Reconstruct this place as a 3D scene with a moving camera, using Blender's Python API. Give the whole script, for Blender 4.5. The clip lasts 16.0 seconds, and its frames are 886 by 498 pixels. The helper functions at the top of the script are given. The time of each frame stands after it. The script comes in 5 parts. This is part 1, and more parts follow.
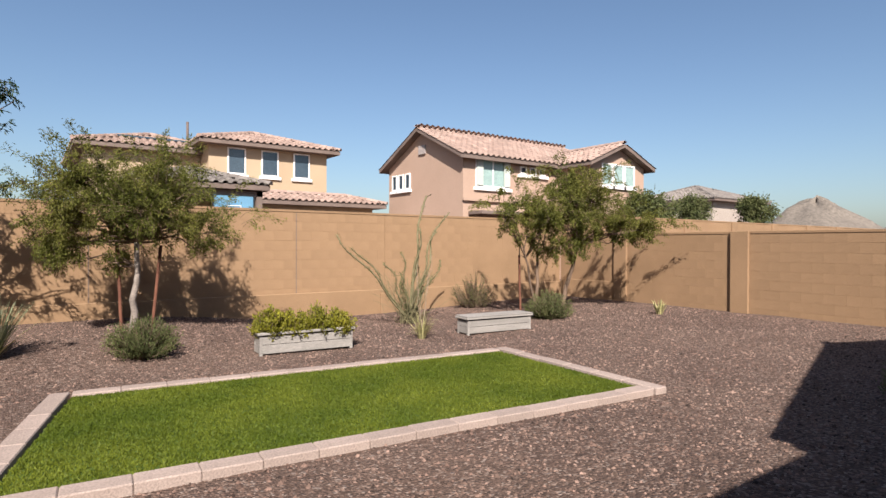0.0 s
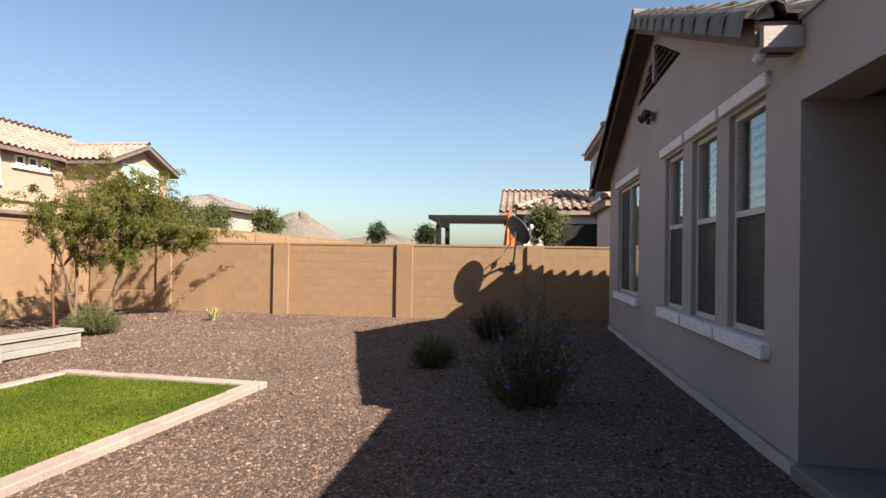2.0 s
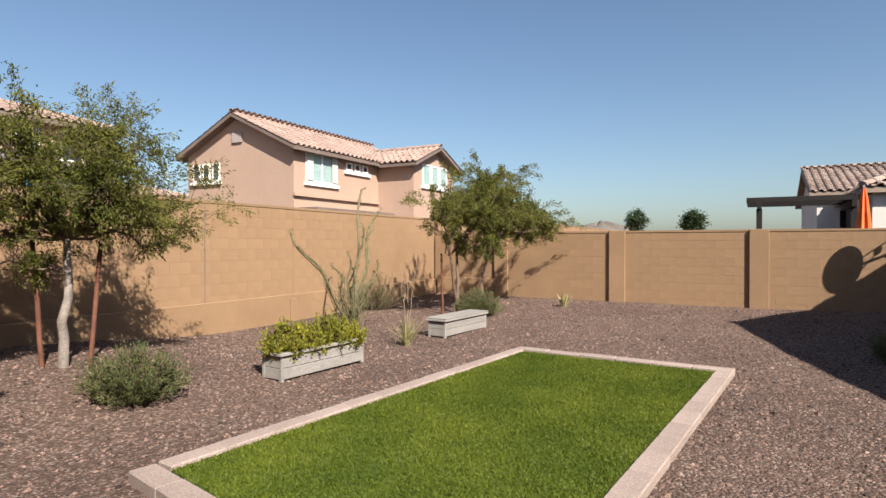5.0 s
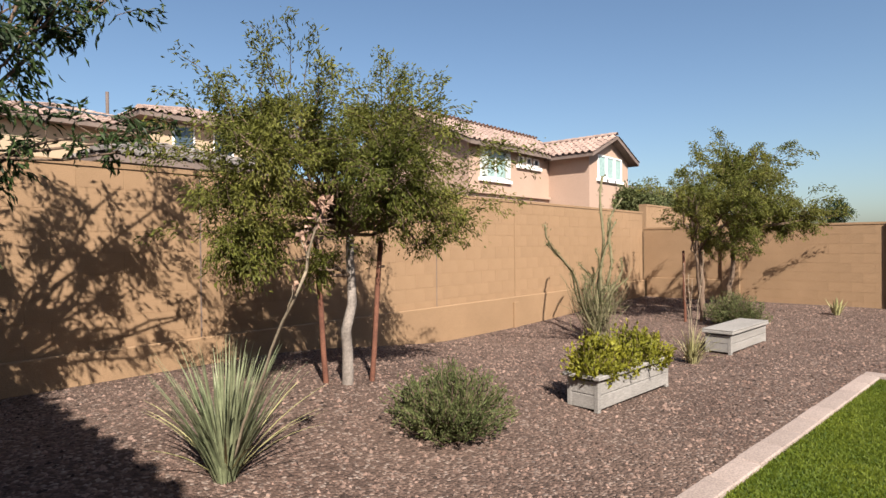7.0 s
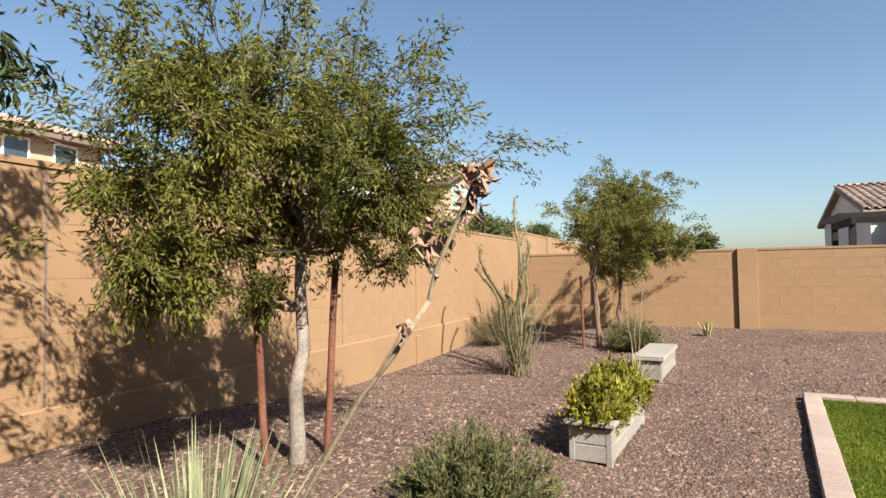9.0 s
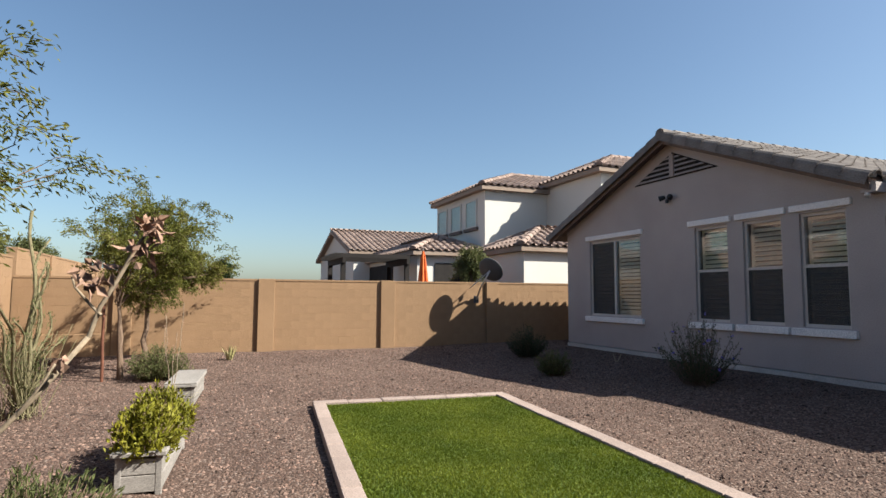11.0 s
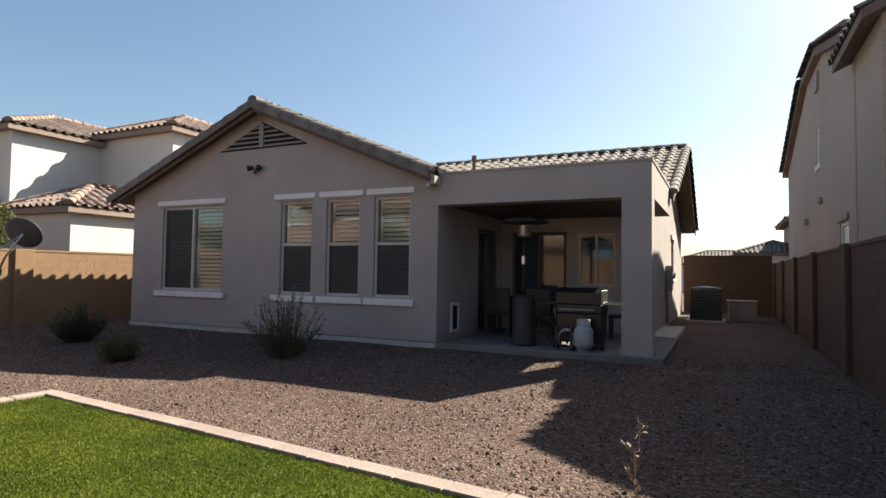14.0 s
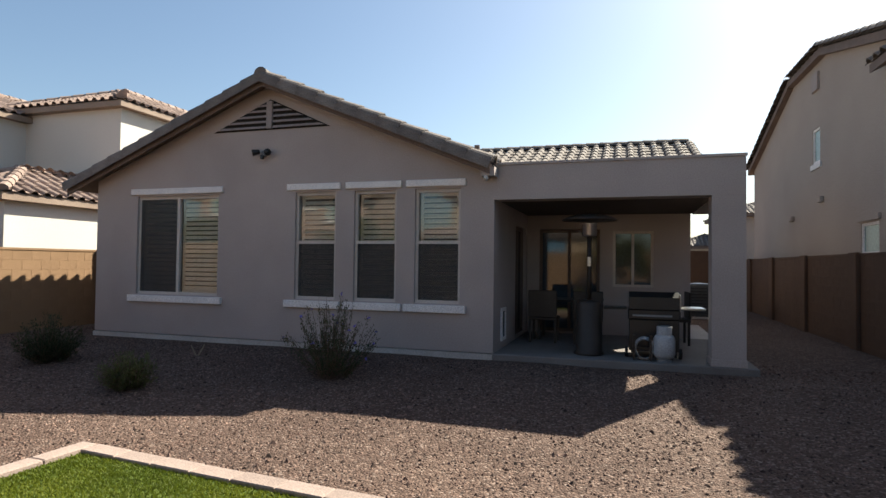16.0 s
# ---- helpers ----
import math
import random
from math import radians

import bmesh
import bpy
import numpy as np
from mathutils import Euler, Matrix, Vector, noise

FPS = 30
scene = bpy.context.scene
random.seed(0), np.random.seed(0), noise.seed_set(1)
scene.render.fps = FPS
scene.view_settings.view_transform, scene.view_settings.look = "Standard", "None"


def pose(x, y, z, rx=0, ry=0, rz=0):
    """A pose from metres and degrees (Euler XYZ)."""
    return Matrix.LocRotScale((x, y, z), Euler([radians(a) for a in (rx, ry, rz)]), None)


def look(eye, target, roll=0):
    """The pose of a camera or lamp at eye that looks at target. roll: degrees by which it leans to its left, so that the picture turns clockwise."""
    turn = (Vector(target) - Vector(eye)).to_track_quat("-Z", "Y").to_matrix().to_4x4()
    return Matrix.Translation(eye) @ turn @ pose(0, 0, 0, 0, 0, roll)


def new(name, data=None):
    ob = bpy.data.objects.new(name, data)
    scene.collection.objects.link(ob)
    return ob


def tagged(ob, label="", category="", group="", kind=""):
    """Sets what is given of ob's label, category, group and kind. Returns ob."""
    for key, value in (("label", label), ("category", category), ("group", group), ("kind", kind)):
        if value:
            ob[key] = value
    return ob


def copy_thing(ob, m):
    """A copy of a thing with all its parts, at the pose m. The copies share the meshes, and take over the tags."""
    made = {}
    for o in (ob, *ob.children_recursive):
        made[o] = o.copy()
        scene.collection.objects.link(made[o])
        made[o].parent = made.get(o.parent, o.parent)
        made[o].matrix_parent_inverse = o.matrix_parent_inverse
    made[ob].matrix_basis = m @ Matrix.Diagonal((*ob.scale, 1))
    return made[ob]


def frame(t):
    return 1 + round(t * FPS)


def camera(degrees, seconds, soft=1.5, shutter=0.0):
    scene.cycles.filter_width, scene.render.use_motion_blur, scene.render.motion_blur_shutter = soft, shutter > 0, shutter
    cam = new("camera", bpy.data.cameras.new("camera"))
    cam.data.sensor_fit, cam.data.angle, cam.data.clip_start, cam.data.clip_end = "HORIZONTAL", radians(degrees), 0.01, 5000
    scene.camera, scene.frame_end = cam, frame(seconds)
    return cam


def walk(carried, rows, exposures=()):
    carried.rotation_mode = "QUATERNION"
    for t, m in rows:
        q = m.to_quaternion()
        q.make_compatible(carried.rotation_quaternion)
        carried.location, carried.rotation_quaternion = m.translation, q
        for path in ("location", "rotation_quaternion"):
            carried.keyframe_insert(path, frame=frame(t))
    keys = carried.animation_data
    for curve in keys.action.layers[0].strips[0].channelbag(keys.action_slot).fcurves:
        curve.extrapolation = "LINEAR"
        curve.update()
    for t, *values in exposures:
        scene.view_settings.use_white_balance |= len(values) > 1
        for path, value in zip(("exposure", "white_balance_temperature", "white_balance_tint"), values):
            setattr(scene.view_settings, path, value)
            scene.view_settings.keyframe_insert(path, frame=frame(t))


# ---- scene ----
cam = camera(75.0, 16.0)

EXPOSURES = [(0, 1.12, 6350, 10), (1.0, 1.27, 6650, 9), (2.5, 1.67, 6950, 7), (3.5, 1.67, 7050, 6), (4.0, 1.47, 6750, 7), (6.5, 1.12, 6350, 8), (7.5, 1.47, 6650, 7), (8.0, 1.67, 6900, 6), (10.5, 1.22, 6150, 5), (11.5, 1.58, 6750, 4), (12.5, 1.73, 7050, 4), (13.5, 1.56, 6850, 4), (16.0, 1.54, 6850, 4)]
PATH = [
    (0, (2.907, -1.177, 1.571), (1.745, -2.804, 1.557), 0.2),
    (0.5, (3.249, -1.283, 1.564), (1.753, -2.61, 1.562), 0.5),
    (1, (3.494, -1.411, 1.579), (1.708, -2.311, 1.589), 0.6),
    (1.5, (3.732, -1.579, 1.623), (1.818, -2.159, 1.642), 0.8),
    (2, (4.025, -1.813, 1.609), (2.042, -2.073, 1.634), 0.9),
    (2.5, (4.301, -2.12, 1.578), (2.302, -2.198, 1.602), 0.9),
    (3, (4.635, -2.537, 1.565), (2.636, -2.583, 1.585), 1.0),
    (3.5, (4.893, -3.035, 1.542), (2.92, -3.363, 1.547), 0.7),
    (4, (5.003, -3.578, 1.543), (3.127, -4.271, 1.537), 0.3),
    (4.2, (5.032, -3.778, 1.545), (3.204, -4.591, 1.54), 0.3),
    (6.3, (5.073, -6.059, 1.512), (3.399, -7.153, 1.49), -0.3),
    (6.5, (5.04, -6.326, 1.509), (3.434, -7.517, 1.491), -0.4),
    (7, (4.987, -6.867, 1.503), (3.484, -8.186, 1.487), -0.5),
    (7.5, (4.888, -7.388, 1.496), (3.383, -8.705, 1.481), -0.6),
    (8, (4.743, -7.872, 1.525), (3.211, -9.158, 1.516), -0.4),
    (8.2, (4.694, -8.038, 1.51), (3.109, -9.257, 1.514), -0.5),
    (10.3, (4.892, -8.911, 1.433), (2.902, -8.792, 1.601), 0.0),
    (10.5, (4.988, -8.921, 1.44), (3.016, -8.635, 1.606), 0.3),
    (11, (5.225, -8.886, 1.501), (3.375, -8.143, 1.662), 0.3),
    (11.5, (5.275, -8.922, 1.478), (3.574, -7.883, 1.643), 0.5),
    (12, (5.345, -9.038, 1.457), (3.811, -7.766, 1.623), 0.7),
    (12.5, (5.394, -9.182, 1.457), (4.053, -7.706, 1.612), 0.9),
    (13, (5.286, -9.22, 1.46), (4.25, -7.512, 1.56), 0.8),
    (13.5, (4.898, -9.092, 1.502), (3.995, -7.309, 1.583), 0.8),
    (14, (4.44, -8.909, 1.493), (3.566, -7.112, 1.575), 0.8),
    (14.5, (3.907, -8.812, 1.562), (3.201, -6.941, 1.628), 0.8),
    (15, (3.202, -8.872, 1.661), (2.546, -6.983, 1.712), 0.8),
    (15.5, (2.563, -8.824, 1.664), (1.921, -6.93, 1.717), 0.7),
    (16, (1.919, -8.714, 1.665), (1.319, -6.806, 1.716), 0.7),
]
walk(cam, [(t, look(eye, target, roll)) for t, eye, target, roll in PATH], EXPOSURES)

# ---- light ----
SUN = Vector((0.62, 0.96, 1.0))
sun = new("sun", bpy.data.lights.new("sun", "SUN"))
sun.matrix_world = look(SUN * 60, (0, 0, 0))
sun.data.energy, sun.data.angle, sun.data.color = 5.0, radians(0.53), (1.0, 0.93, 0.84)
world = bpy.data.worlds.new("sky")
scene.world = world
world.use_nodes = True
wn = world.node_tree.nodes
sky = wn.new("ShaderNodeTexSky")
sky.sky_type, sky.sun_disc = "NISHITA", False
sky.sun_elevation, sky.sun_rotation = math.atan2(1.0, math.hypot(0.62, 0.96)), math.atan2(0.62, 0.96)
sky.air_density, sky.dust_density, sky.ozone_density = 1.0, 1.5, 2.6
wn["Background"].inputs["Strength"].default_value = 0.06
world.node_tree.links.new(sky.outputs[0], wn["Background"].inputs["Color"])


# ---- materials ----
def mat(name, a, b, scale=2.0, fine=60.0, rough=0.85, bump=0.25, metal=0.0, rand=0.0, isle=0.0, spec=0.3, stretch=(1, 1, 1), grain=0.25, depth=0.01):
    """Two tones mixed by a broad noise, darkened by a fine grain, with a fine relief."""
    m = bpy.data.materials.new(name)
    m.use_nodes = True
    nt = m.node_tree
    n, l = nt.nodes, nt.links
    p = n["Principled BSDF"]
    p.inputs["Roughness"].default_value, p.inputs["Metallic"].default_value = rough, metal
    p.inputs["Specular IOR Level"].default_value = spec
    tc, mp = n.new("ShaderNodeTexCoord"), n.new("ShaderNodeMapping")
    mp.inputs["Scale"].default_value = stretch
    l.new(tc.outputs["Object"], mp.inputs["Vector"])
    big, small = n.new("ShaderNodeTexNoise"), n.new("ShaderNodeTexNoise")
    big.inputs["Scale"].default_value, big.inputs["Detail"].default_value = scale, 6
    small.inputs["Scale"].default_value, small.inputs["Detail"].default_value = fine, 4
    for t in (big, small):
        l.new(mp.outputs[0], t.inputs["Vector"])
    ramp = n.new("ShaderNodeValToRGB")
    ramp.color_ramp.elements[0].position, ramp.color_ramp.elements[1].position = 0.33, 0.67
    ramp.color_ramp.elements[0].color, ramp.color_ramp.elements[1].color = (*a, 1), (*b, 1)
    l.new(big.outputs["Fac"], ramp.inputs["Fac"])
    hsv = n.new("ShaderNodeHueSaturation")
    mr = n.new("ShaderNodeMapRange")
    mr.inputs["From Min"].default_value, mr.inputs["From Max"].default_value = 0.3, 0.7
    mr.inputs["To Min"].default_value, mr.inputs["To Max"].default_value = 1 - grain, 1 + grain
    l.new(small.outputs["Fac"], mr.inputs["Value"])
    value = mr.outputs[0]
    for amount, node, socket in ((rand, "ShaderNodeObjectInfo", "Random"), (isle, "ShaderNodeNewGeometry", "Random Per Island")):
        if amount:
            src, r2, mul = n.new(node), n.new("ShaderNodeMapRange"), n.new("ShaderNodeMath")
            r2.inputs["To Min"].default_value, r2.inputs["To Max"].default_value = 1 - amount, 1 + amount
            mul.operation = "MULTIPLY"
            l.new(src.outputs[socket], r2.inputs["Value"])
            l.new(value, mul.inputs[0])
            l.new(r2.outputs[0], mul.inputs[1])
            value = mul.outputs[0]
    l.new(value, hsv.inputs["Value"])
    l.new(ramp.outputs[0], hsv.inputs["Color"])
    l.new(hsv.outputs[0], p.inputs["Base Color"])
    if bump:
        bp = n.new("ShaderNodeBump")
        bp.inputs["Strength"].default_value, bp.inputs["Distance"].default_value = bump, depth
        l.new(small.outputs["Fac"], bp.inputs["Height"])
        l.new(bp.outputs[0], p.inputs["Normal"])
    return m


def translucent(m, amount):
    """Lets light through a thin leaf."""
    n, l = m.node_tree.nodes, m.node_tree.links
    tr, mix = n.new("ShaderNodeBsdfTranslucent"), n.new("ShaderNodeMixShader")
    mix.inputs[0].default_value = amount
    col = n["Principled BSDF"].inputs["Base Color"].links[0].from_socket
    l.new(col, tr.inputs["Color"])
    l.new(n["Principled BSDF"].outputs[0], mix.inputs[1])
    l.new(tr.outputs[0], mix.inputs[2])
    l.new(mix.outputs[0], n["Material Output"].inputs["Surface"])
    return m


def gravel_mat():
    """Crushed stone: coloured cells with rounded relief over a broad stain."""
    m = mat("gravel_ground", (0.088, 0.053, 0.040), (0.160, 0.104, 0.078), 0.45, 90, 0.95, 0.2)
    n, l = m.node_tree.nodes, m.node_tree.links
    tc, vo, ramp, mix = n.new("ShaderNodeTexCoord"), n.new("ShaderNodeTexVoronoi"), n.new("ShaderNodeValToRGB"), n.new("ShaderNodeMix")
    vo.inputs["Scale"].default_value = 46
    l.new(tc.outputs["Object"], vo.inputs["Vector"])
    sep = n.new("ShaderNodeSeparateColor")
    l.new(vo.outputs["Color"], sep.inputs[0])
    e = ramp.color_ramp.elements
    e[0].position, e[0].color = 0.0, (0.024, 0.015, 0.012, 1)
    e[1].position, e[1].color = 1.0, (0.30, 0.235, 0.20, 1)
    for pos, col in ((0.4, (0.055, 0.032, 0.025, 1)), (0.7, (0.108, 0.066, 0.051, 1)), (0.88, (0.20, 0.138, 0.110, 1))):
        el = e.new(pos)
        el.color = col
    l.new(sep.outputs[0], ramp.inputs["Fac"])
    mix.data_type, mix.blend_type = "RGBA", "MIX"
    mix.inputs["Factor"].default_value = 0.6
    hsv = next(x for x in n if x.type == "HUE_SAT")
    l.new(hsv.outputs[0], mix.inputs["A"])
    l.new(ramp.outputs[0], mix.inputs["B"])
    l.new(mix.outputs["Result"], n["Principled BSDF"].inputs["Base Color"])
    bp = n.new("ShaderNodeBump")
    bp.invert = True
    bp.inputs["Strength"].default_value, bp.inputs["Distance"].default_value = 0.9, 0.02
    l.new(vo.outputs["Distance"], bp.inputs["Height"])
    l.new(bp.outputs[0], n["Principled BSDF"].inputs["Normal"])
    return m


def glass_mat(name, tint, rough=0.02):
    """Dark window glass seen from outside."""
    m = bpy.data.materials.new(name)
    m.use_nodes = True
    p = m.node_tree.nodes["Principled BSDF"]
    p.inputs["Base Color"].default_value = (*tint, 1)
    p.inputs["Roughness"].default_value, p.inputs["Transmission Weight"].default_value, p.inputs["IOR"].default_value = rough, 1.0, 1.5
    return m


def mesh_screen(m, holes):
    """A woven screen that lets part of the view through."""
    n, l = m.node_tree.nodes, m.node_tree.links
    tr, mix = n.new("ShaderNodeBsdfTransparent"), n.new("ShaderNodeMixShader")
    mix.inputs[0].default_value = holes
    l.new(n["Principled BSDF"].outputs[0], mix.inputs[1])
    l.new(tr.outputs[0], mix.inputs[2])
    l.new(mix.outputs[0], n["Material Output"].inputs["Surface"])
    return m


GRAVEL = gravel_mat()
STONE = mat("gravel_stone", (0.090, 0.054, 0.042), (0.155, 0.102, 0.081), 1.5, 80, 0.9, 0, isle=0.8)
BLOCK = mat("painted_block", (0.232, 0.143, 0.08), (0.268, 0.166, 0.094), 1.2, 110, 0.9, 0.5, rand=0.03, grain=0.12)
# darker copy of the block paint; the side yard's shade is in the colour
BLOCK_SHADED = mat("shade_toned_block", (0.086, 0.052, 0.036), (0.112, 0.067, 0.045), 1.2, 110, 0.9, 0.5, rand=0.05)
STUCCO = mat("grey_stucco", (0.365, 0.315, 0.295), (0.42, 0.365, 0.34), 0.9, 55, 0.9, 0.6, depth=0.006, grain=0.1)
TRIM = mat("white_trim", (0.72, 0.68, 0.66), (0.80, 0.76, 0.73), 2, 70, 0.8, 0.3)
FRAME = mat("window_frame_paint", (0.50, 0.45, 0.41), (0.55, 0.50, 0.46), 3, 60, 0.5, 0)
LOUVRE = mat("shutter_paint", (0.66, 0.55, 0.42), (0.72, 0.61, 0.48), 3, 60, 0.5, 0)
VENT = mat("vent_slat_paint", (0.30, 0.25, 0.235), (0.34, 0.29, 0.27), 3, 60, 0.8, 0.2)
SCREEN = mesh_screen(mat("insect_screen", (0.06, 0.057, 0.054), (0.075, 0.07, 0.067), 3, 400, 0.7, 0.1), 0.45)
# near-black colour painted in for shade: vent gaps and the far patio front
SHADE_DARK = mat("painted_shade_dark", (0.02, 0.017, 0.016), (0.03, 0.026, 0.024), 3, 40, 0.95, 0)
GLASS = glass_mat("window_glass", (0.86, 0.9, 0.9))
DARKGLASS = mat("dark_window", (0.03, 0.045, 0.06), (0.05, 0.07, 0.09), 0.6, 30, 0.06, 0, spec=0.8)
# near-black so that the unlit room's darkness is in the colour
INSIDE = mat("room_gloom_paint", (0.035, 0.032, 0.03), (0.05, 0.046, 0.043), 1, 20, 0.9, 0)
TILE = mat("concrete_roof_tile", (0.125, 0.105, 0.095), (0.185, 0.16, 0.143), 3, 60, 0.85, 0.4, rand=0.14, isle=0.16)
TILE_PINK = mat("pink_roof_tile", (0.25, 0.172, 0.142), (0.315, 0.222, 0.185), 1.4, 40, 0.85, 0.3, isle=0.16)
TILE_TAN = mat("brown_roof_tile", (0.198, 0.142, 0.119), (0.277, 0.205, 0.172), 1.4, 40, 0.85, 0.3, isle=0.2)
FASCIA = mat("brown_fascia", (0.13, 0.095, 0.08), (0.17, 0.125, 0.105), 2, 60, 0.8, 0.2)
CONCRETE = mat("concrete_slab", (0.42, 0.38, 0.35), (0.52, 0.48, 0.44), 1.5, 80, 0.9, 0.3)
PAVER = mat("edging_paver", (0.262, 0.200, 0.172), (0.318, 0.247, 0.214), 3, 70, 0.9, 0.4, rand=0.1)
TURF = mat("turf_base", (0.050, 0.080, 0.010), (0.078, 0.112, 0.015), 3.0, 200, 0.95, 0.5)
BLADE = translucent(mat("turf_blade", (0.078, 0.108, 0.010), (0.142, 0.166, 0.018), 1.1, 60, 0.6, 0, isle=0.22, spec=0.2), 0.4)
PINK = mat("pink_stucco", (0.348, 0.237, 0.178), (0.385, 0.263, 0.200), 0.5, 30, 0.9, 0.1, grain=0.07)
TAN = mat("tan_stucco", (0.362, 0.268, 0.178), (0.40, 0.296, 0.2), 0.5, 30, 0.9, 0.1, grain=0.07)
CREAM = mat("cream_stucco", (0.562, 0.533, 0.490), (0.598, 0.569, 0.526), 0.5, 30, 0.9, 0.1, grain=0.05)
GREIGE = mat("greige_stucco", (0.320, 0.264, 0.228), (0.368, 0.308, 0.264), 0.5, 40, 0.9, 0.4)
SOFFIT = mat("brown_soffit", (0.24, 0.18, 0.14), (0.29, 0.22, 0.175), 1, 40, 0.9, 0.2)
HILL = mat("hill_rock", (0.115, 0.095, 0.080), (0.150, 0.125, 0.104), 0.02, 0.3, 0.95, 0)


# ---- building helpers ----
def thing(name, label, category, group="", kind="", at=(0, 0, 0)):
    ob = new(name)
    ob.location = at
    ob.empty_display_size = 0.2
    return tagged(ob, label, category, group, kind)


def to_object(name, bm, material, parent=None, label="", smooth=False):
    me = bpy.data.meshes.new(name)
    bmesh.ops.recalc_face_normals(bm, faces=bm.faces)
    bm.to_mesh(me)
    bm.free()
    me.materials.append(material)
    if smooth:
        me.polygons.foreach_set("use_smooth", [True] * len(me.polygons))
    ob = new(name, me)
    if parent:
        ob.parent = parent
    return tagged(ob, label)


def part(name, bm, material, parent, label="", smooth=False):
    return to_object(name, bm, material, parent, label, smooth)


def raw(name, verts, faces, material, parent=None, label="", smooth=False):
    me = bpy.data.meshes.new(name)
    me.from_pydata([tuple(v) for v in verts] if not isinstance(verts, np.ndarray) else verts.tolist(), [], faces if isinstance(faces, list) else faces.tolist())
    me.materials.append(material)
    if smooth:
        me.polygons.foreach_set("use_smooth", [True] * len(me.polygons))
    ob = new(name, me)
    if parent:
        ob.parent = parent
    return tagged(ob, label)


def box(bm, x0, x1, y0, y1, z0, z1, bevel=0.0):
    vs = [bm.verts.new((x, y, z)) for z in (z0, z1) for y in (y0, y1) for x in (x0, x1)]
    fs = [bm.faces.new([vs[i] for i in f]) for f in ((0, 2, 3, 1), (4, 5, 7, 6), (0, 1, 5, 4), (2, 6, 7, 3), (0, 4, 6, 2), (1, 3, 7, 5))]
    if bevel:
        es = list({e for f in fs for e in f.edges})
        bmesh.ops.bevel(bm, geom=es, offset=bevel, segments=1, affect="EDGES")
    return bm


def boxes(*dims, bevel=0.0):
    bm = bmesh.new()
    for d in dims:
        box(bm, *d, bevel=bevel)
    return bm


def extrude_poly(pts, axis, a, b):
    """A prism: pts in the plane across axis ('x': y,z; 'y': x,z; 'z': x,y), from a to b."""
    bm = bmesh.new()
    place = {"x": lambda p, t: (t, p[0], p[1]), "y": lambda p, t: (p[0], t, p[1]), "z": lambda p, t: (p[0], p[1], t)}[axis]
    lo = [bm.verts.new(place(p, a)) for p in pts]
    hi = [bm.verts.new(place(p, b)) for p in pts]
    bm.faces.new(lo)
    bm.faces.new(hi[::-1])
    for i in range(len(pts)):
        j = (i + 1) % len(pts)
        bm.faces.new((lo[i], lo[j], hi[j], hi[i]))
    return bm


def wall_with_holes(axis, a, b, u0, u1, z0, top, holes):
    """A wall across axis between a and b, from u0 to u1, its top a function of u, with rectangular holes (u0, u1, z0, z1) right through."""
    bm = bmesh.new()
    cuts = sorted({u0, u1, *[h[0] for h in holes], *[h[1] for h in holes], *[c for c in top.breaks if u0 < c < u1]})
    for s, e in zip(cuts, cuts[1:]):
        mid = (s + e) / 2
        spans, z = [], z0
        for h in sorted((h for h in holes if h[0] <= mid <= h[1]), key=lambda h: h[2]):
            spans.append((z, z, h[2], h[2]))
            z = h[3]
        spans.append((z, z, top(s), top(e)))
        for zs, ze, ts, te in spans:
            if ts - zs < 1e-4 and te - ze < 1e-4:
                continue
            one = extrude_poly([(s, zs), (e, ze), (e, te), (s, ts)], axis, a, b)
            me = bpy.data.meshes.new("tmp")
            one.to_mesh(me)
            one.free()
            bm.from_mesh(me)
            bpy.data.meshes.remove(me)
    bmesh.ops.remove_doubles(bm, verts=bm.verts, dist=1e-5)
    bm.verts.index_update()
    seen = {}
    for f in bm.faces:
        seen.setdefault(tuple(sorted(v.index for v in f.verts)), []).append(f)
    bmesh.ops.delete(bm, geom=[f for fs in seen.values() if len(fs) > 1 for f in fs], context="FACES_ONLY")
    return bm


class Top:
    def __init__(self, points):
        self.points, self.breaks = points, [p[0] for p in points]

    def __call__(self, u):
        return float(np.interp(u, [p[0] for p in self.points], [p[1] for p in self.points]))


def level(z, u0=-100, u1=100):
    return Top([(u0, z), (u1, z)])


TILE_W, TILE_L = 0.30, 0.40


def tile_geometry():
    """One curved roof tile: u across, v up the slope, n out of it."""
    prof = [(0.0, 0.012), (0.02, 0.045)] + [(0.105 - 0.085 * math.cos(math.pi * i / 4), 0.012 + 0.085 * math.sin(math.pi * i / 4)) for i in (1, 2, 3)] + [(0.19, 0.02), (0.30, 0.012)]
    v, f = [], []
    for u, n in prof:
        v += [(u, -0.03, n + 0.028), (u, TILE_L, n), (u, -0.03, n + 0.006)]
    for i in range(len(prof) - 1):
        a, b = 3 * i, 3 * i + 3
        f += [(a, b, b + 1, a + 1), (a + 2, b + 2, b, a)]
    return np.array(v), np.array(f)


TV, TF = tile_geometry()


def slope_matrix(origin, along, up):
    u, v = Vector(along).normalized(), Vector(up).normalized()
    n = u.cross(v)
    if n.z < 0:
        n = -n
    return Matrix((u, v, n)).transposed().to_4x4(), Vector(origin)


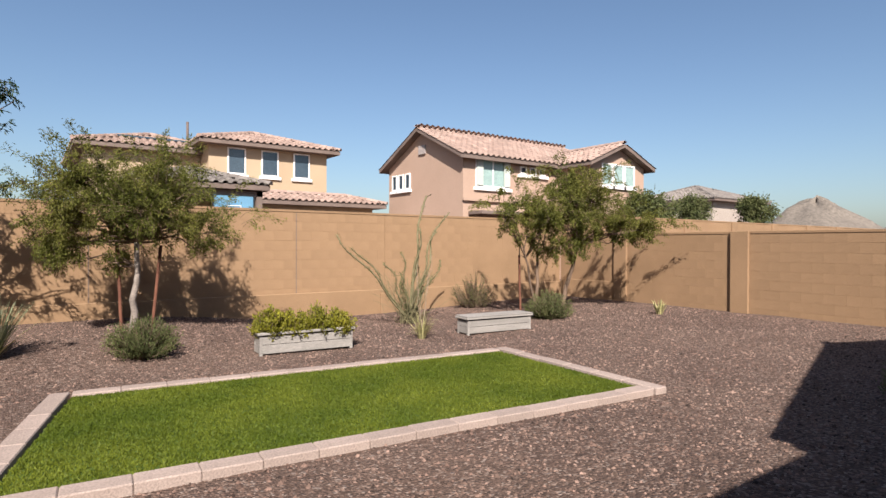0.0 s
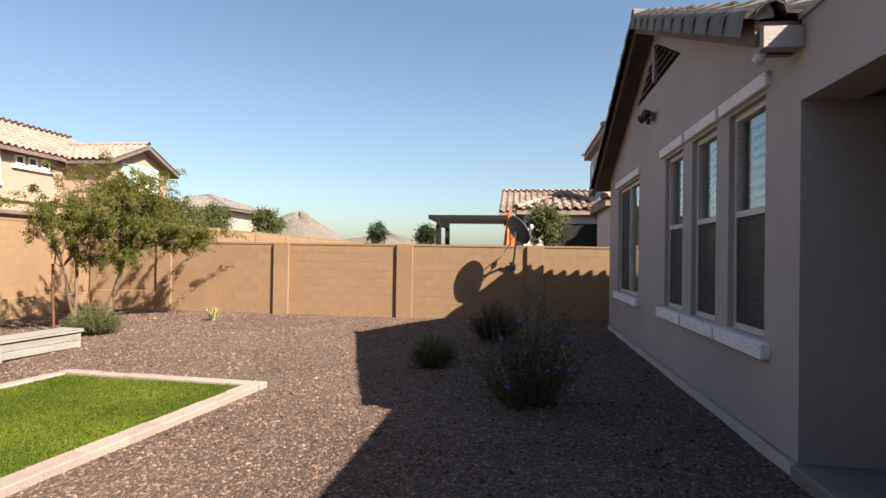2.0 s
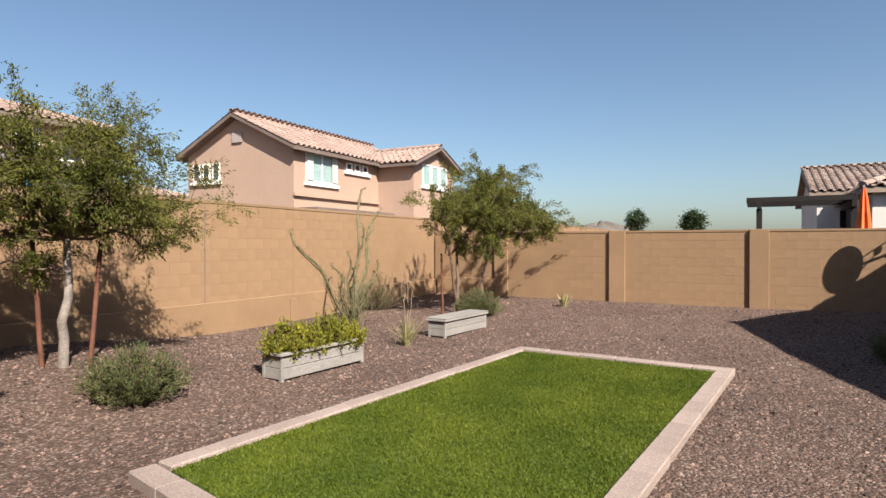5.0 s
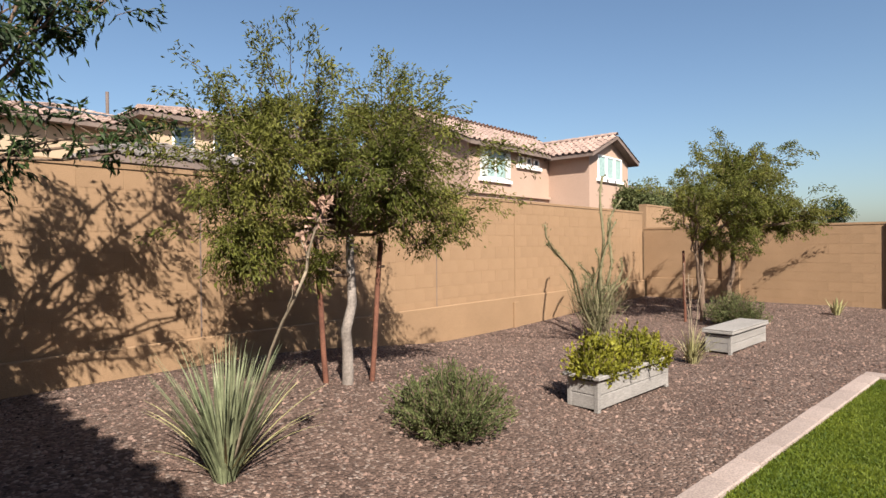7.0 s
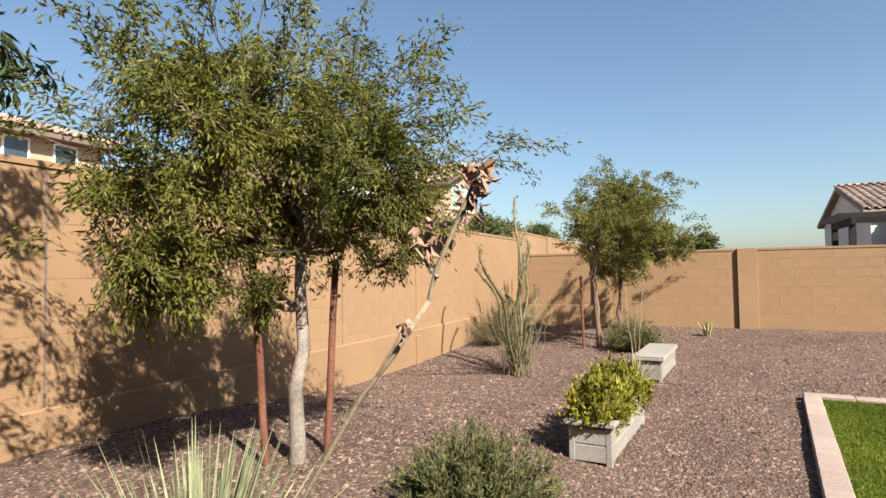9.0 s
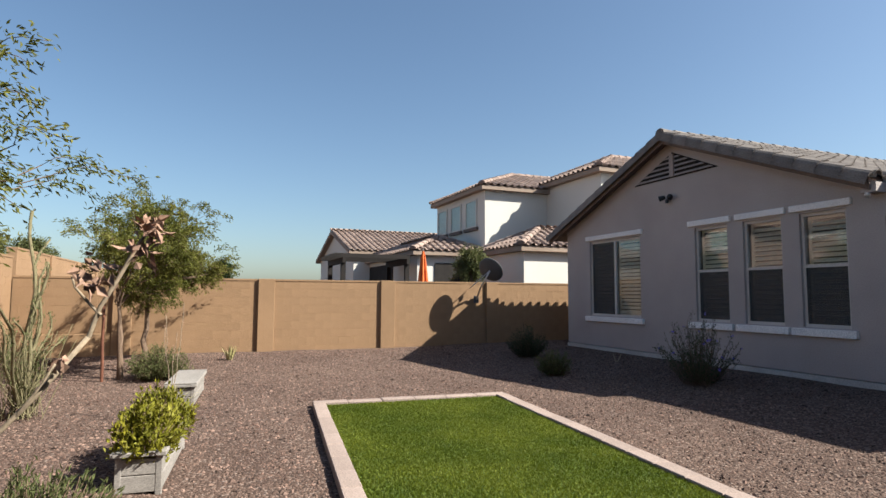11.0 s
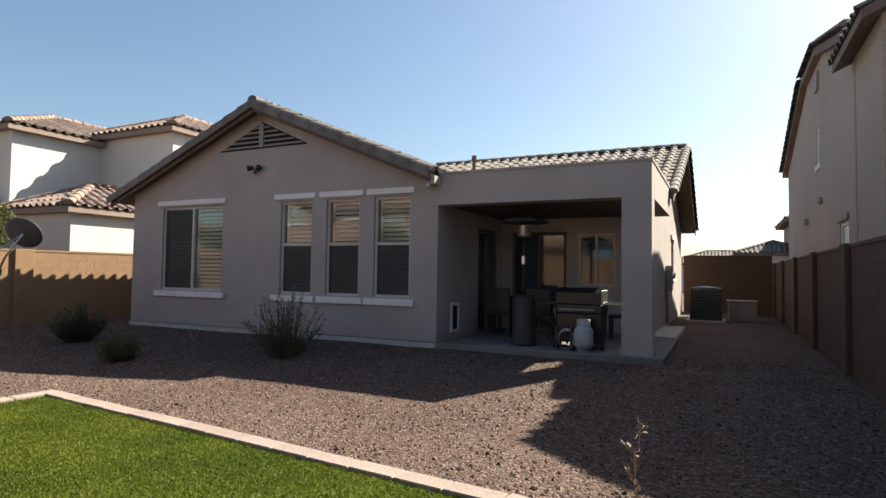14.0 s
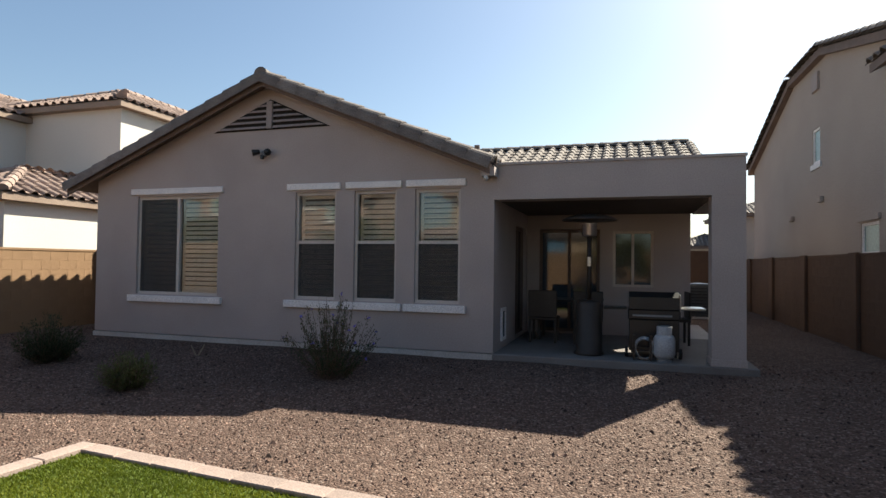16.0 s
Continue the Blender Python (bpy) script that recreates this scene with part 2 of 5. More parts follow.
def slope_spots(origin, along, up, width, length, inside=None):
    """Where the tiles of one roof slope lie: matrices, row by row from the eave."""
    rot, o = slope_matrix(origin, along, up)
    spots = []
    for j in range(int(math.ceil(length / TILE_L - 0.3))):
        for i in range(int(width / TILE_W + 0.5)):
            u, v = i * TILE_W, j * TILE_L
            if inside is None or inside(u + TILE_W / 2, v + TILE_L / 2):
                p = o + rot.to_3x3() @ Vector((u, v, 0))
                spots.append(Matrix.Translation(p) @ rot)
    return spots


def joined_tiles(name, spots, material, parent, label=""):
    ms = np.array([np.array(m) for m in spots])
    rv = np.einsum("nij,kj->nki", ms[:, :3, :3], TV) + ms[:, None, :3, 3]
    rv[:, :, 2] += np.random.uniform(-0.006, 0.006, (len(ms), 1))
    faces = (TF[None] + (np.arange(len(ms)) * len(TV))[:, None, None]).reshape(-1, 4)
    ob = raw(name, rv.reshape(-1, 3), faces, material, parent, label)
    return tagged(ob, kind="stuff")


def roof_deck(name, corners, thick, material, parent):
    """A flat slab under a roof slope."""
    bm = bmesh.new()
    lo = [bm.verts.new((c[0], c[1], c[2] - thick)) for c in corners]
    hi = [bm.verts.new(c) for c in corners]
    bm.faces.new(lo)
    bm.faces.new(hi[::-1])
    for i in range(len(corners)):
        j = (i + 1) % len(corners)
        bm.faces.new((lo[i], lo[j], hi[j], hi[i]))
    return part(name, bm, material, parent)


def caps(name, a, b, r, material, parent, step=0.36):
    """A row of half-round ridge tiles from a to b."""
    a, b = Vector(a), Vector(b)
    d = (b - a)
    n = max(1, int(d.length / step))
    u = d.normalized()
    side = u.cross(Vector((0, 0, 1))).normalized()
    up = side.cross(u)
    vs, fs = [], []
    for k in range(n):
        p, q = a + u * (k * d.length / n - 0.03), a + u * ((k + 1) * d.length / n)
        base = len(vs)
        for i in range(6):
            t = math.pi * i / 5
            for c, rr in ((p, r * 1.08), (q, r * 0.9)):
                vs.append(c + side * (rr * math.cos(t)) + up * (rr * math.sin(t) * 0.9))
        vs.append(p - up * 0.02)
        for i in range(5):
            fs.append([base + 2 * i, base + 2 * i + 1, base + 2 * i + 3, base + 2 * i + 2])
            fs.append([base + 12, base + 2 * i, base + 2 * i + 2])
    ob = raw(name, vs, fs, material, parent)
    return tagged(ob, kind="stuff")


# ---- ground ----
def smooth01(t):
    t = min(1.0, max(0.0, t))
    return t * t * (3 - 2 * t)


def ground_z(x, y):
    if x < -9.8 or x > 6.2 or y < -12.9 or y > 16:
        return 0.0
    left = 0.13 * smooth01((-3.0 - x) / 6.3)
    house = 0.20 * smooth01((y + 4.2) / 4.0)
    z = left + house - left * house / 0.2
    z += 0.26 * smooth01((-8.7 - y) / 2.6) * smooth01((x + 2.0) / 3.5)
    return z + 0.018 * noise.noise((x * 0.9, y * 0.9, 0)) * smooth01((y + 13) / 1.0)


def build_ground():
    xs = [-3500, -700, -200, -80, -40, -22, -14, -10.2] + [round(-9.75 + 0.25 * i, 3) for i in range(65)] + [6.5, 9, 14, 24, 50, 120, 500, 3500]
    ys = [-3500, -700, -200, -80, -40, -22, -15] + [round(-13 + 0.25 * i, 3) for i in range(62)] + [2.9, 5, 8, 11, 14, 17, 24, 50, 120, 500, 3500]
    vs = [(x, y, ground_z(x, y)) for y in ys for x in xs]
    w = len(xs)
    fs = [[j * w + i, j * w + i + 1, (j + 1) * w + i + 1, (j + 1) * w + i] for j in range(len(ys) - 1) for i in range(w - 1)]
    ob = raw("ground", vs, fs, GRAVEL, None, "reddish-brown crushed gravel covering the desert yard", True)
    return tagged(ob, category="ground", kind="structure")


build_ground()


# ---- block walls ----
def block_wall(name, label, axis, face, out, u0, u1, z0, z1, material, keep, group=""):
    """A wall of painted blocks. face: where its near face lies; out: +1 or -1, the side on which it is seen; keep: stretch of u whose blocks are separate."""
    thick = 0.19
    a, b = sorted((face - out * 0.0025, face - out * thick))
    core = extrude_poly([(u0, z0 - 0.5), (u1, z0 - 0.5), (u1, z1 - 0.004), (u0, z1 - 0.004)], axis, a, b)
    wall = to_object(name, core, material)
    tagged(wall, label, "wall", group, "structure")
    h, w = 0.2, 0.4
    rows = int(round((z1 - z0) / h + 0.4)) + 1

    def block(bm, c, z, top, length):
        g = 0.001
        lo, hi = (c + g, z + g), (c + length - g, top - g)
        place = (lambda u, d, q: (d, u, q)) if axis == "x" else (lambda u, d, q: (u, d, q))
        back, front = face - out * 0.012, face
        k = 0.0025
        v = [bm.verts.new(place(u, back, q)) for u, q in ((lo[0], lo[1]), (hi[0], lo[1]), (hi[0], hi[1]), (lo[0], hi[1]))]
        v += [bm.verts.new(place(u, front, q)) for u, q in ((lo[0] + k, lo[1] + k), (hi[0] - k, lo[1] + k), (hi[0] - k, hi[1] - k), (lo[0] + k, hi[1] - k))]
        bm.faces.new(v[4:8])
        for i in range(4):
            j = (i + 1) % 4
            bm.faces.new((v[i], v[j], v[4 + j], v[4 + i]))

    shared = {}
    rest, count = bmesh.new(), 0
    for r in range(rows):
        top = z1 - r * h
        z = max(top - h, z0 - 0.3)
        if top <= z0 - 0.2:
            break
        c = u0 - (w / 2 if r % 2 else 0)
        while c < u1 - 0.02:
            s, e = max(c, u0), min(c + w, u1)
            c += w
            if e - s < 0.05:
                continue
            full = abs(e - s - w) < 1e-6 and abs(top - z - h) < 1e-6
            if full and keep[0] <= s <= keep[1] and count < 300:
                if not shared:
                    bm = bmesh.new()
                    block(bm, 0, 0, h, w)
                    first = part("block", bm, material, wall)
                    shared["m"] = first.data
                    ob = first
                else:
                    ob = new("block", shared["m"])
                    ob.parent = wall
                ob.location = (0, s, z) if axis == "x" else (s, 0, z)
                count += 1
            else:
                block(rest, s, z, top, e - s)
    tagged(part("block_courses", rest, material, wall), kind="stuff")
    bm = extrude_poly([(u0, z1), (u1, z1), (u1, z1 + 0.045), (u0, z1 + 0.045)], axis, *sorted((face + out * 0.012, face - out * (thick + 0.012))))
    part("wall_cap", bm, material, wall)
    return wall


def pilaster(wall, axis, face, out, u0, u1, z0, z1, material, proud=0.07):
    a, b = sorted((face + out * 0.002, face + out * proud))
    bm = extrude_poly([(u0, z0), (u1, z0), (u1, z1), (u0, z1)], axis, a, b)
    bmesh.ops.bevel(bm, geom=list(bm.edges), offset=0.008, segments=1, affect="EDGES")
    part("pilaster", bm, material, wall)


# ---- own house ----
# concrete again, with the shade under the patio roof in the colour
SLAB_SHADED = mat("shaded_patio_concrete", (0.16, 0.144, 0.134), (0.215, 0.196, 0.182), 1.5, 80, 0.9, 0.3)
# ceiling colour holds the patio's shade, hence so dark
CEILING = mat("patio_ceiling_shaded", (0.085, 0.07, 0.062), (0.105, 0.088, 0.078), 1, 50, 0.9, 0.2)
house = thing("house", "single-storey grey stucco house with gabled tile roof", "house", kind="structure")
SL, PEAK_X, PEAK_Z = 0.41, -4.03, 4.78
gable_top = Top([(-7.9, PEAK_Z - SL * (PEAK_X + 7.9)), (PEAK_X, PEAK_Z), (0.0, PEAK_Z + SL * PEAK_X)])
WINDOWS = [(-6.92, -5.08), (-3.5, -2.72), (-2.38, -1.62), (-1.3, -0.54)]
WZ0, WZ1 = 1.03, 2.86
holes = [(a, b, WZ0, WZ1) for a, b in WINDOWS]
part("rear_wall", wall_with_holes("y", 0.0, 0.22, -7.9, 0.0, 0.30, gable_top, holes), STUCCO, house)
part("foundation_band", boxes((-7.92, -0.012, -0.02, 0.2, -0.3, 0.285), (-7.88, -7.7, 0.2, 12.4, -0.3, 0.3)), CONCRETE, house, "bare concrete stem wall at the ground")
part("side_wall", boxes((-7.9, -7.68, 0.22, 12.6, 0.30, 3.18)), STUCCO, house)
part("patio_side_wall", wall_with_holes("x", -0.22, 0.0, 0.22, 3.2, 0.28, level(3.13), [(1.86, 3.05, 0.32, 2.4)]), STUCCO, house)
part("patio_back_wall", wall_with_holes("y", 3.2, 3.42, -0.22, 3.12, 0.28, level(3.05), [(0.25, 1.45, 0.32, 2.4), (1.7, 2.46, 1.25, 2.35)]), STUCCO, house)
part("east_wall", wall_with_holes("x", 2.9, 3.12, 3.42, 12.6, -0.2, Top([(3.0, 3.02), (8.0, 4.86), (12.7, 3.0)]), [(8.4, 9.3, 1.5, 2.5)]), STUCCO, house)
part("far_wall", boxes((-7.9, 3.12, 12.6, 12.8, -0.2, 3.05)), STUCCO, house)

# patio: slab, pillar, beams, ceiling, parapet
part("patio_slab", boxes((-0.0, 3.66, -0.05, 3.2, -0.2, 0.30), bevel=0.012), SLAB_SHADED, house, "grey concrete patio slab, darkened for its shade")
part("side_walkway", boxes((3.125, 3.6, 3.21, 6.2, -0.2, 0.285), bevel=0.01), CONCRETE, house)
part("pillar", boxes((3.07, 3.5, 0.0, 0.35, 0.30, 2.66)), STUCCO, house)
part("pillar_base", boxes((3.055, 3.515, -0.012, 0.36, 0.302, 0.40), bevel=0.004), STUCCO, house)
part("front_beam", boxes((0.0, 3.5, 0.0, 0.35, 2.662, 3.19)), STUCCO, house)
part("side_beam", boxes((3.15, 3.5, 0.352, 3.198, 2.662, 3.19)), STUCCO, house)
part("parapet_cap", boxes((0.0, 3.515, -0.02, 0.37, 3.192, 3.23), (3.13, 3.515, 0.372, 3.19, 3.192, 3.23)), STUCCO, house)
# ceiling darkened by colour to deepen the patio's shade
part("patio_ceiling", boxes((0.0, 3.15, 0.352, 3.198, 2.68, 2.74)), CEILING, house, "patio ceiling with the shade put into its dark colour")
part("patio_roof", boxes((0.0, 3.145, 0.355, 3.19, 3.0, 3.04)), CONCRETE, house)


def window_unit(parent, a, b, kind):
    """A window in the rear wall: frame, panes, screen, louvred shutter, sill and head trim."""
    fr = boxes((a, a + 0.045, 0.05, 0.12, WZ0, WZ1), (b - 0.045, b, 0.05, 0.12, WZ0, WZ1), (a + 0.045, b - 0.045, 0.05, 0.12, WZ0, WZ0 + 0.05), (a + 0.045, b - 0.045, 0.05, 0.12, WZ1 - 0.05, WZ1))
    mid = (a + b) / 2
    zm = (WZ0 + WZ1) / 2 + 0.06
    if kind == "slider":
        box(fr, mid - 0.03, mid + 0.03, 0.045, 0.12, WZ0 + 0.05, WZ1 - 0.05)
    else:
        box(fr, a + 0.045, b - 0.045, 0.045, 0.12, zm - 0.025, zm + 0.025)
    win = part("window", fr, FRAME, parent, "sliding window with half screen" if kind == "slider" else "single-hung window with half screen")
    pane = part("pane", boxes((a + 0.04, b - 0.04, 0.09, 0.095, WZ0 + 0.04, WZ1 - 0.04)), GLASS, win, "clear reflecting glass")
    pane.visible_shadow = False
    if kind == "slider":
        part("insect_screen", boxes((a + 0.045, mid - 0.03, 0.06, 0.064, WZ0 + 0.05, WZ1 - 0.05)), SCREEN, win, "dark insect screen")
        s0 = [(a + 0.05, mid - 0.02), (mid + 0.02, b - 0.05)]
    else:
        part("insect_screen", boxes((a + 0.045, b - 0.045, 0.06, 0.064, WZ0 + 0.05, zm - 0.025)), SCREEN, win, "dark insect screen")
        s0 = [(a + 0.05, b - 0.05)]
    for c, d in s0:
        sh = boxes((c, c + 0.05, 0.15, 0.175, WZ0 + 0.03, WZ1 - 0.03), (d - 0.05, d, 0.15, 0.175, WZ0 + 0.03, WZ1 - 0.03), (c + 0.05, d - 0.05, 0.15, 0.175, WZ0 + 0.03, WZ0 + 0.1), (c + 0.05, d - 0.05, 0.15, 0.175, WZ1 - 0.1, WZ1 - 0.03))
        if kind != "slider":
            box(sh, c + 0.05, d - 0.05, 0.15, 0.175, zm - 0.04, zm + 0.04)
        part("shutter_frame", sh, LOUVRE, win, "cream plantation shutter")
        z = WZ0 + 0.13
        slat_mesh = None
        while z < WZ1 - 0.13:
            if kind == "slider" or abs(z - zm) > 0.07:
                if slat_mesh is None:
                    bm = boxes((c + 0.05, d - 0.05, -0.008, 0.008, -0.036, 0.036))
                    ob = part("louvre", bm, LOUVRE, win)
                    slat_mesh = ob.data
                else:
                    ob = new("louvre", slat_mesh)
                    ob.parent = win
                ob.location, ob.rotation_euler = (0, 0.165, z), (radians(-38), 0, 0)
            z += 0.085
    head = (a - 0.13, b + 0.1) if kind == "slider" else (a - 0.15, b + 0.09)
    part("head_trim", boxes((head[0], head[1], -0.045, 0.01, WZ1 + 0.035, WZ1 + 0.145), bevel=0.008), TRIM, win, "white head trim")
    part("sill", boxes((head[0] - 0.02, head[1] + 0.01, -0.065, 0.04, WZ0 - 0.14, WZ0 - 0.02), bevel=0.008), TRIM, win, "white sill")
    return win


for i, (a, b) in enumerate(WINDOWS):
    window_unit(house, a, b, "slider" if i == 0 else "hung")
# room shell painted near-black to darken the gaps between the louvres
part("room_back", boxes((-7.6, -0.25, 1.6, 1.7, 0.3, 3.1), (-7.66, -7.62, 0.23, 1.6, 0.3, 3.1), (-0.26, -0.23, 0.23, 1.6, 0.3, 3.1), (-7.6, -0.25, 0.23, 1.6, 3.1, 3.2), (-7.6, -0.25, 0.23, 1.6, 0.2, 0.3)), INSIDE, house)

pdoor = part("patio_door", boxes((0.25, 0.31, 3.24, 3.32, 0.33, 2.39), (1.39, 1.45, 3.24, 3.32, 0.33, 2.39), (0.31, 1.39, 3.24, 3.32, 2.33, 2.39), (0.31, 1.39, 3.24, 3.32, 0.33, 0.39), (0.82, 0.88, 3.24, 3.32, 0.39, 2.33)), FASCIA, house, "dark glazed patio door")
part("door_glass", boxes((0.31, 1.39, 3.275, 3.28, 0.39, 2.33)), DARKGLASS, pdoor)
# sliding patio door and dining window, dog door
door = part("patio_door", boxes((-0.14, -0.06, 1.87, 1.93, 0.33, 2.39), (-0.14, -0.06, 2.98, 3.04, 0.33, 2.39), (-0.14, -0.06, 1.93, 2.98, 2.33, 2.39), (-0.14, -0.06, 1.93, 2.98, 0.33, 0.39), (-0.14, -0.06, 2.43, 2.48, 0.39, 2.33)), FASCIA, house, "dark sliding patio door")
part("door_glass", boxes((-0.11, -0.105, 1.93, 2.98, 0.39, 2.33)), DARKGLASS, door)
dw = part("window", boxes((1.7, 1.75, 3.22, 3.3, 1.25, 2.35), (2.41, 2.46, 3.22, 3.3, 1.25, 2.35), (1.75, 2.41, 3.22, 3.3, 2.3, 2.35), (1.75, 2.41, 3.22, 3.3, 1.25, 1.3), (2.05, 2.1, 3.22, 3.3, 1.3, 2.3)), FRAME, house, "patio window with reflecting glass")
part("pane", boxes((1.75, 2.41, 3.26, 3.265, 1.3, 2.3)), DARKGLASS, dw)
ew = part("window", boxes((3.05, 3.11, 8.4, 8.45, 1.5, 2.5), (3.05, 3.11, 9.25, 9.3, 1.5, 2.5), (3.05, 3.11, 8.45, 9.25, 1.5, 1.55), (3.05, 3.11, 8.45, 9.25, 2.45, 2.5)), FRAME, house)
part("pane", boxes((3.07, 3.075, 8.45, 9.25, 1.55, 2.45)), DARKGLASS, ew)
part("head_trim", boxes((3.11, 3.17, 8.25, 9.45, 2.52, 2.64)), TRIM, ew)
part("sill", boxes((3.11, 3.19, 8.25, 9.45, 1.36, 1.48)), TRIM, ew)
dd = part("pet_door", boxes((0.0, 0.03, 0.55, 0.60, 0.42, 0.95), (0.0, 0.03, 0.84, 0.89, 0.42, 0.95), (0.0, 0.03, 0.60, 0.84, 0.42, 0.47), (0.0, 0.03, 0.60, 0.84, 0.90, 0.95)), TRIM, house, "white framed pet door in the wall")
part("flap", boxes((0.002, 0.014, 0.60, 0.84, 0.47, 0.90)), DARKGLASS, dd, "smoky flexible flap")

# gable vent: a triangular louvre with a centre bar
vent = part("gable_vent", boxes((PEAK_X - 0.055, PEAK_X + 0.055, -0.05, -0.002, 4.0, 4.48)), VENT, house, "triangular louvred gable vent")
for k in range(5):
    z = 4.005 + k * 0.095
    half = 1.14 * (1 - (z - 3.98) / 0.52)
    if half > 0.12:
        for s in (-1, 1):
            bm = bmesh.new()
            x0, x1, dx = PEAK_X + s * 0.06, PEAK_X + s * half, s * 0.11
            pts = [(x0, z), (x1, z), (x1 - dx, z + 0.045), (x0, z + 0.045)]
            vs = [bm.verts.new((p[0], yy + (0.03 if q > 1 else 0.0), p[1])) for yy in (-0.05, -0.035) for q, p in enumerate(pts)]
            for f in ((0, 1, 2, 3), (4, 7, 6, 5), (0, 4, 5, 1), (1, 5, 6, 2), (2, 6, 7, 3), (3, 7, 4, 0)):
                bm.faces.new([vs[i] for i in f])
            part("vent_slat", bm, VENT, vent)
# near-black sheet paints the darkness of the gaps behind the slats
bm = extrude_poly([(PEAK_X - 1.18, 3.98), (PEAK_X + 1.18, 3.98), (PEAK_X, 4.52)], "y", -0.006, -0.002)
part("vent_backing", bm, SHADE_DARK, vent)

# roofs: the gable over the rear rooms, ridge along y, and the main roof behind, ridge along x
OV = 0.25
EAVE_L, EAVE_R = -8.36, -0.02
deck_z = lambda x: PEAK_Z + 0.06 - SL * abs(x - PEAK_X)
roof_deck("gable_roof_deck", [(EAVE_L, -OV, deck_z(EAVE_L)), (PEAK_X, -OV, deck_z(PEAK_X)), (PEAK_X, 9.0, deck_z(PEAK_X)), (EAVE_L, 9.0, deck_z(EAVE_L))], 0.055, FASCIA, house)
roof_deck("gable_roof_deck", [(PEAK_X, -OV, deck_z(PEAK_X)), (EAVE_R, -OV, deck_z(EAVE_R)), (EAVE_R, 6.0, deck_z(EAVE_R)), (PEAK_X, 8.5, deck_z(PEAK_X))], 0.055, FASCIA, house)
for s, xe in ((-1, EAVE_L), (1, EAVE_R)):
    pts = [(PEAK_X, deck_z(PEAK_X) + 0.02), (xe, deck_z(xe) + 0.02), (xe, deck_z(xe) - 0.17), (PEAK_X, deck_z(PEAK_X) - 0.17)]
    part("rake_board", extrude_poly(pts, "y", -OV - 0.03, -OV), FASCIA, house)
part("eave_return", boxes((-0.16, 0.05, -OV, -0.005, 3.0, 3.14)), STUCCO, house)
MAIN_Y0, MAIN_Y1, MAIN_R, MAIN_X = 2.95, 12.95, 8.0, 3.55
mz = lambda y: 3.05 + 0.382 * min(y - MAIN_Y0, MAIN_Y1 - y)
roof_deck("main_roof_deck", [(-4.0, MAIN_Y0, mz(MAIN_Y0)), (MAIN_X, MAIN_Y0, mz(MAIN_Y0)), (MAIN_X, MAIN_R, mz(MAIN_R)), (-4.0, MAIN_R, mz(MAIN_R))], 0.07, FASCIA, house)
roof_deck("main_roof_deck", [(-8.4, MAIN_R, mz(MAIN_R)), (MAIN_X, MAIN_R, mz(MAIN_R)), (MAIN_X, MAIN_Y1, mz(MAIN_Y1)), (-8.4, MAIN_Y1, mz(MAIN_Y1))], 0.07, FASCIA, house)
pts = [(MAIN_Y0, mz(MAIN_Y0) + 0.02), (MAIN_R, mz(MAIN_R) + 0.02), (MAIN_Y1, mz(MAIN_Y1) + 0.02), (MAIN_Y1, mz(MAIN_Y1) - 0.16), (MAIN_R, mz(MAIN_R) - 0.16), (MAIN_Y0, mz(MAIN_Y0) - 0.16)]
part("rake_board", extrude_poly(pts, "x", MAIN_X, MAIN_X + 0.03), FASCIA, house)
for x, y, z, h in ((-1.7, 5.6, 4.1, 0.55),):
    bm = bmesh.new()
    bmesh.ops.create_cone(bm, cap_ends=True, segments=14, radius1=0.05, radius2=0.05, depth=h, matrix=Matrix.Translation((x, y, z + h / 2)))
    bmesh.ops.create_cone(bm, cap_ends=True, segments=14, radius1=0.075, radius2=0.07, depth=0.12, matrix=Matrix.Translation((x, y, z + h)))
    part("vent_pipe", bm, FASCIA, house, "roof vent pipe with cap")

own_spots = []
lenR = math.hypot(EAVE_R - PEAK_X, SL * (EAVE_R - PEAK_X))
up_r = (-(EAVE_R - PEAK_X), 0, SL * (EAVE_R - PEAK_X))
up_l = ((PEAK_X - EAVE_L), 0, SL * (PEAK_X - EAVE_L))
own_spots += slope_spots((EAVE_R + 0.03, -OV - 0.05, deck_z(EAVE_R) + 0.01), (0, 1, 0), up_r, 8.0, lenR, lambda u, v: u - 0.5 < 3.3 + v * 1.0)
left_spots = slope_spots((EAVE_L - 0.03, -OV - 0.05, deck_z(EAVE_L) + 0.01), (0, 1, 0), up_l, 9.0, lenR + 0.1)
up_m = (0, MAIN_R - MAIN_Y0, mz(MAIN_R) - mz(MAIN_Y0))
main_spots = slope_spots((-3.75, MAIN_Y0 - 0.05, mz(MAIN_Y0) + 0.01), (1, 0, 0), up_m, MAIN_X + 3.75, Vector(up_m).length, lambda u, v: u - 3.75 > -v * 0.93 or u > 3.9)
back_up = (0, MAIN_R - MAIN_Y1, mz(MAIN_R) - mz(MAIN_Y1))
joined_tiles("roof_tiles", slope_spots((MAIN_X, MAIN_Y1 + 0.05, mz(MAIN_Y1) + 0.01), (-1, 0, 0), back_up, 12.0, Vector(back_up).length), TILE, house)
joined_tiles("roof_tiles", left_spots, TILE, house)
main_spots.sort(key=lambda m: -m.translation.x)
joined_tiles("roof_tiles", own_spots[:] + main_spots[180:], TILE, house)
caps("ridge_tiles", (PEAK_X, -OV - 0.05, PEAK_Z + 0.1), (PEAK_X, 8.0, PEAK_Z + 0.12), 0.12, TILE, house)
caps("ridge_tiles", (-4.0, MAIN_R, mz(MAIN_R) + 0.07), (MAIN_X, MAIN_R, mz(MAIN_R) + 0.07), 0.12, TILE, house)
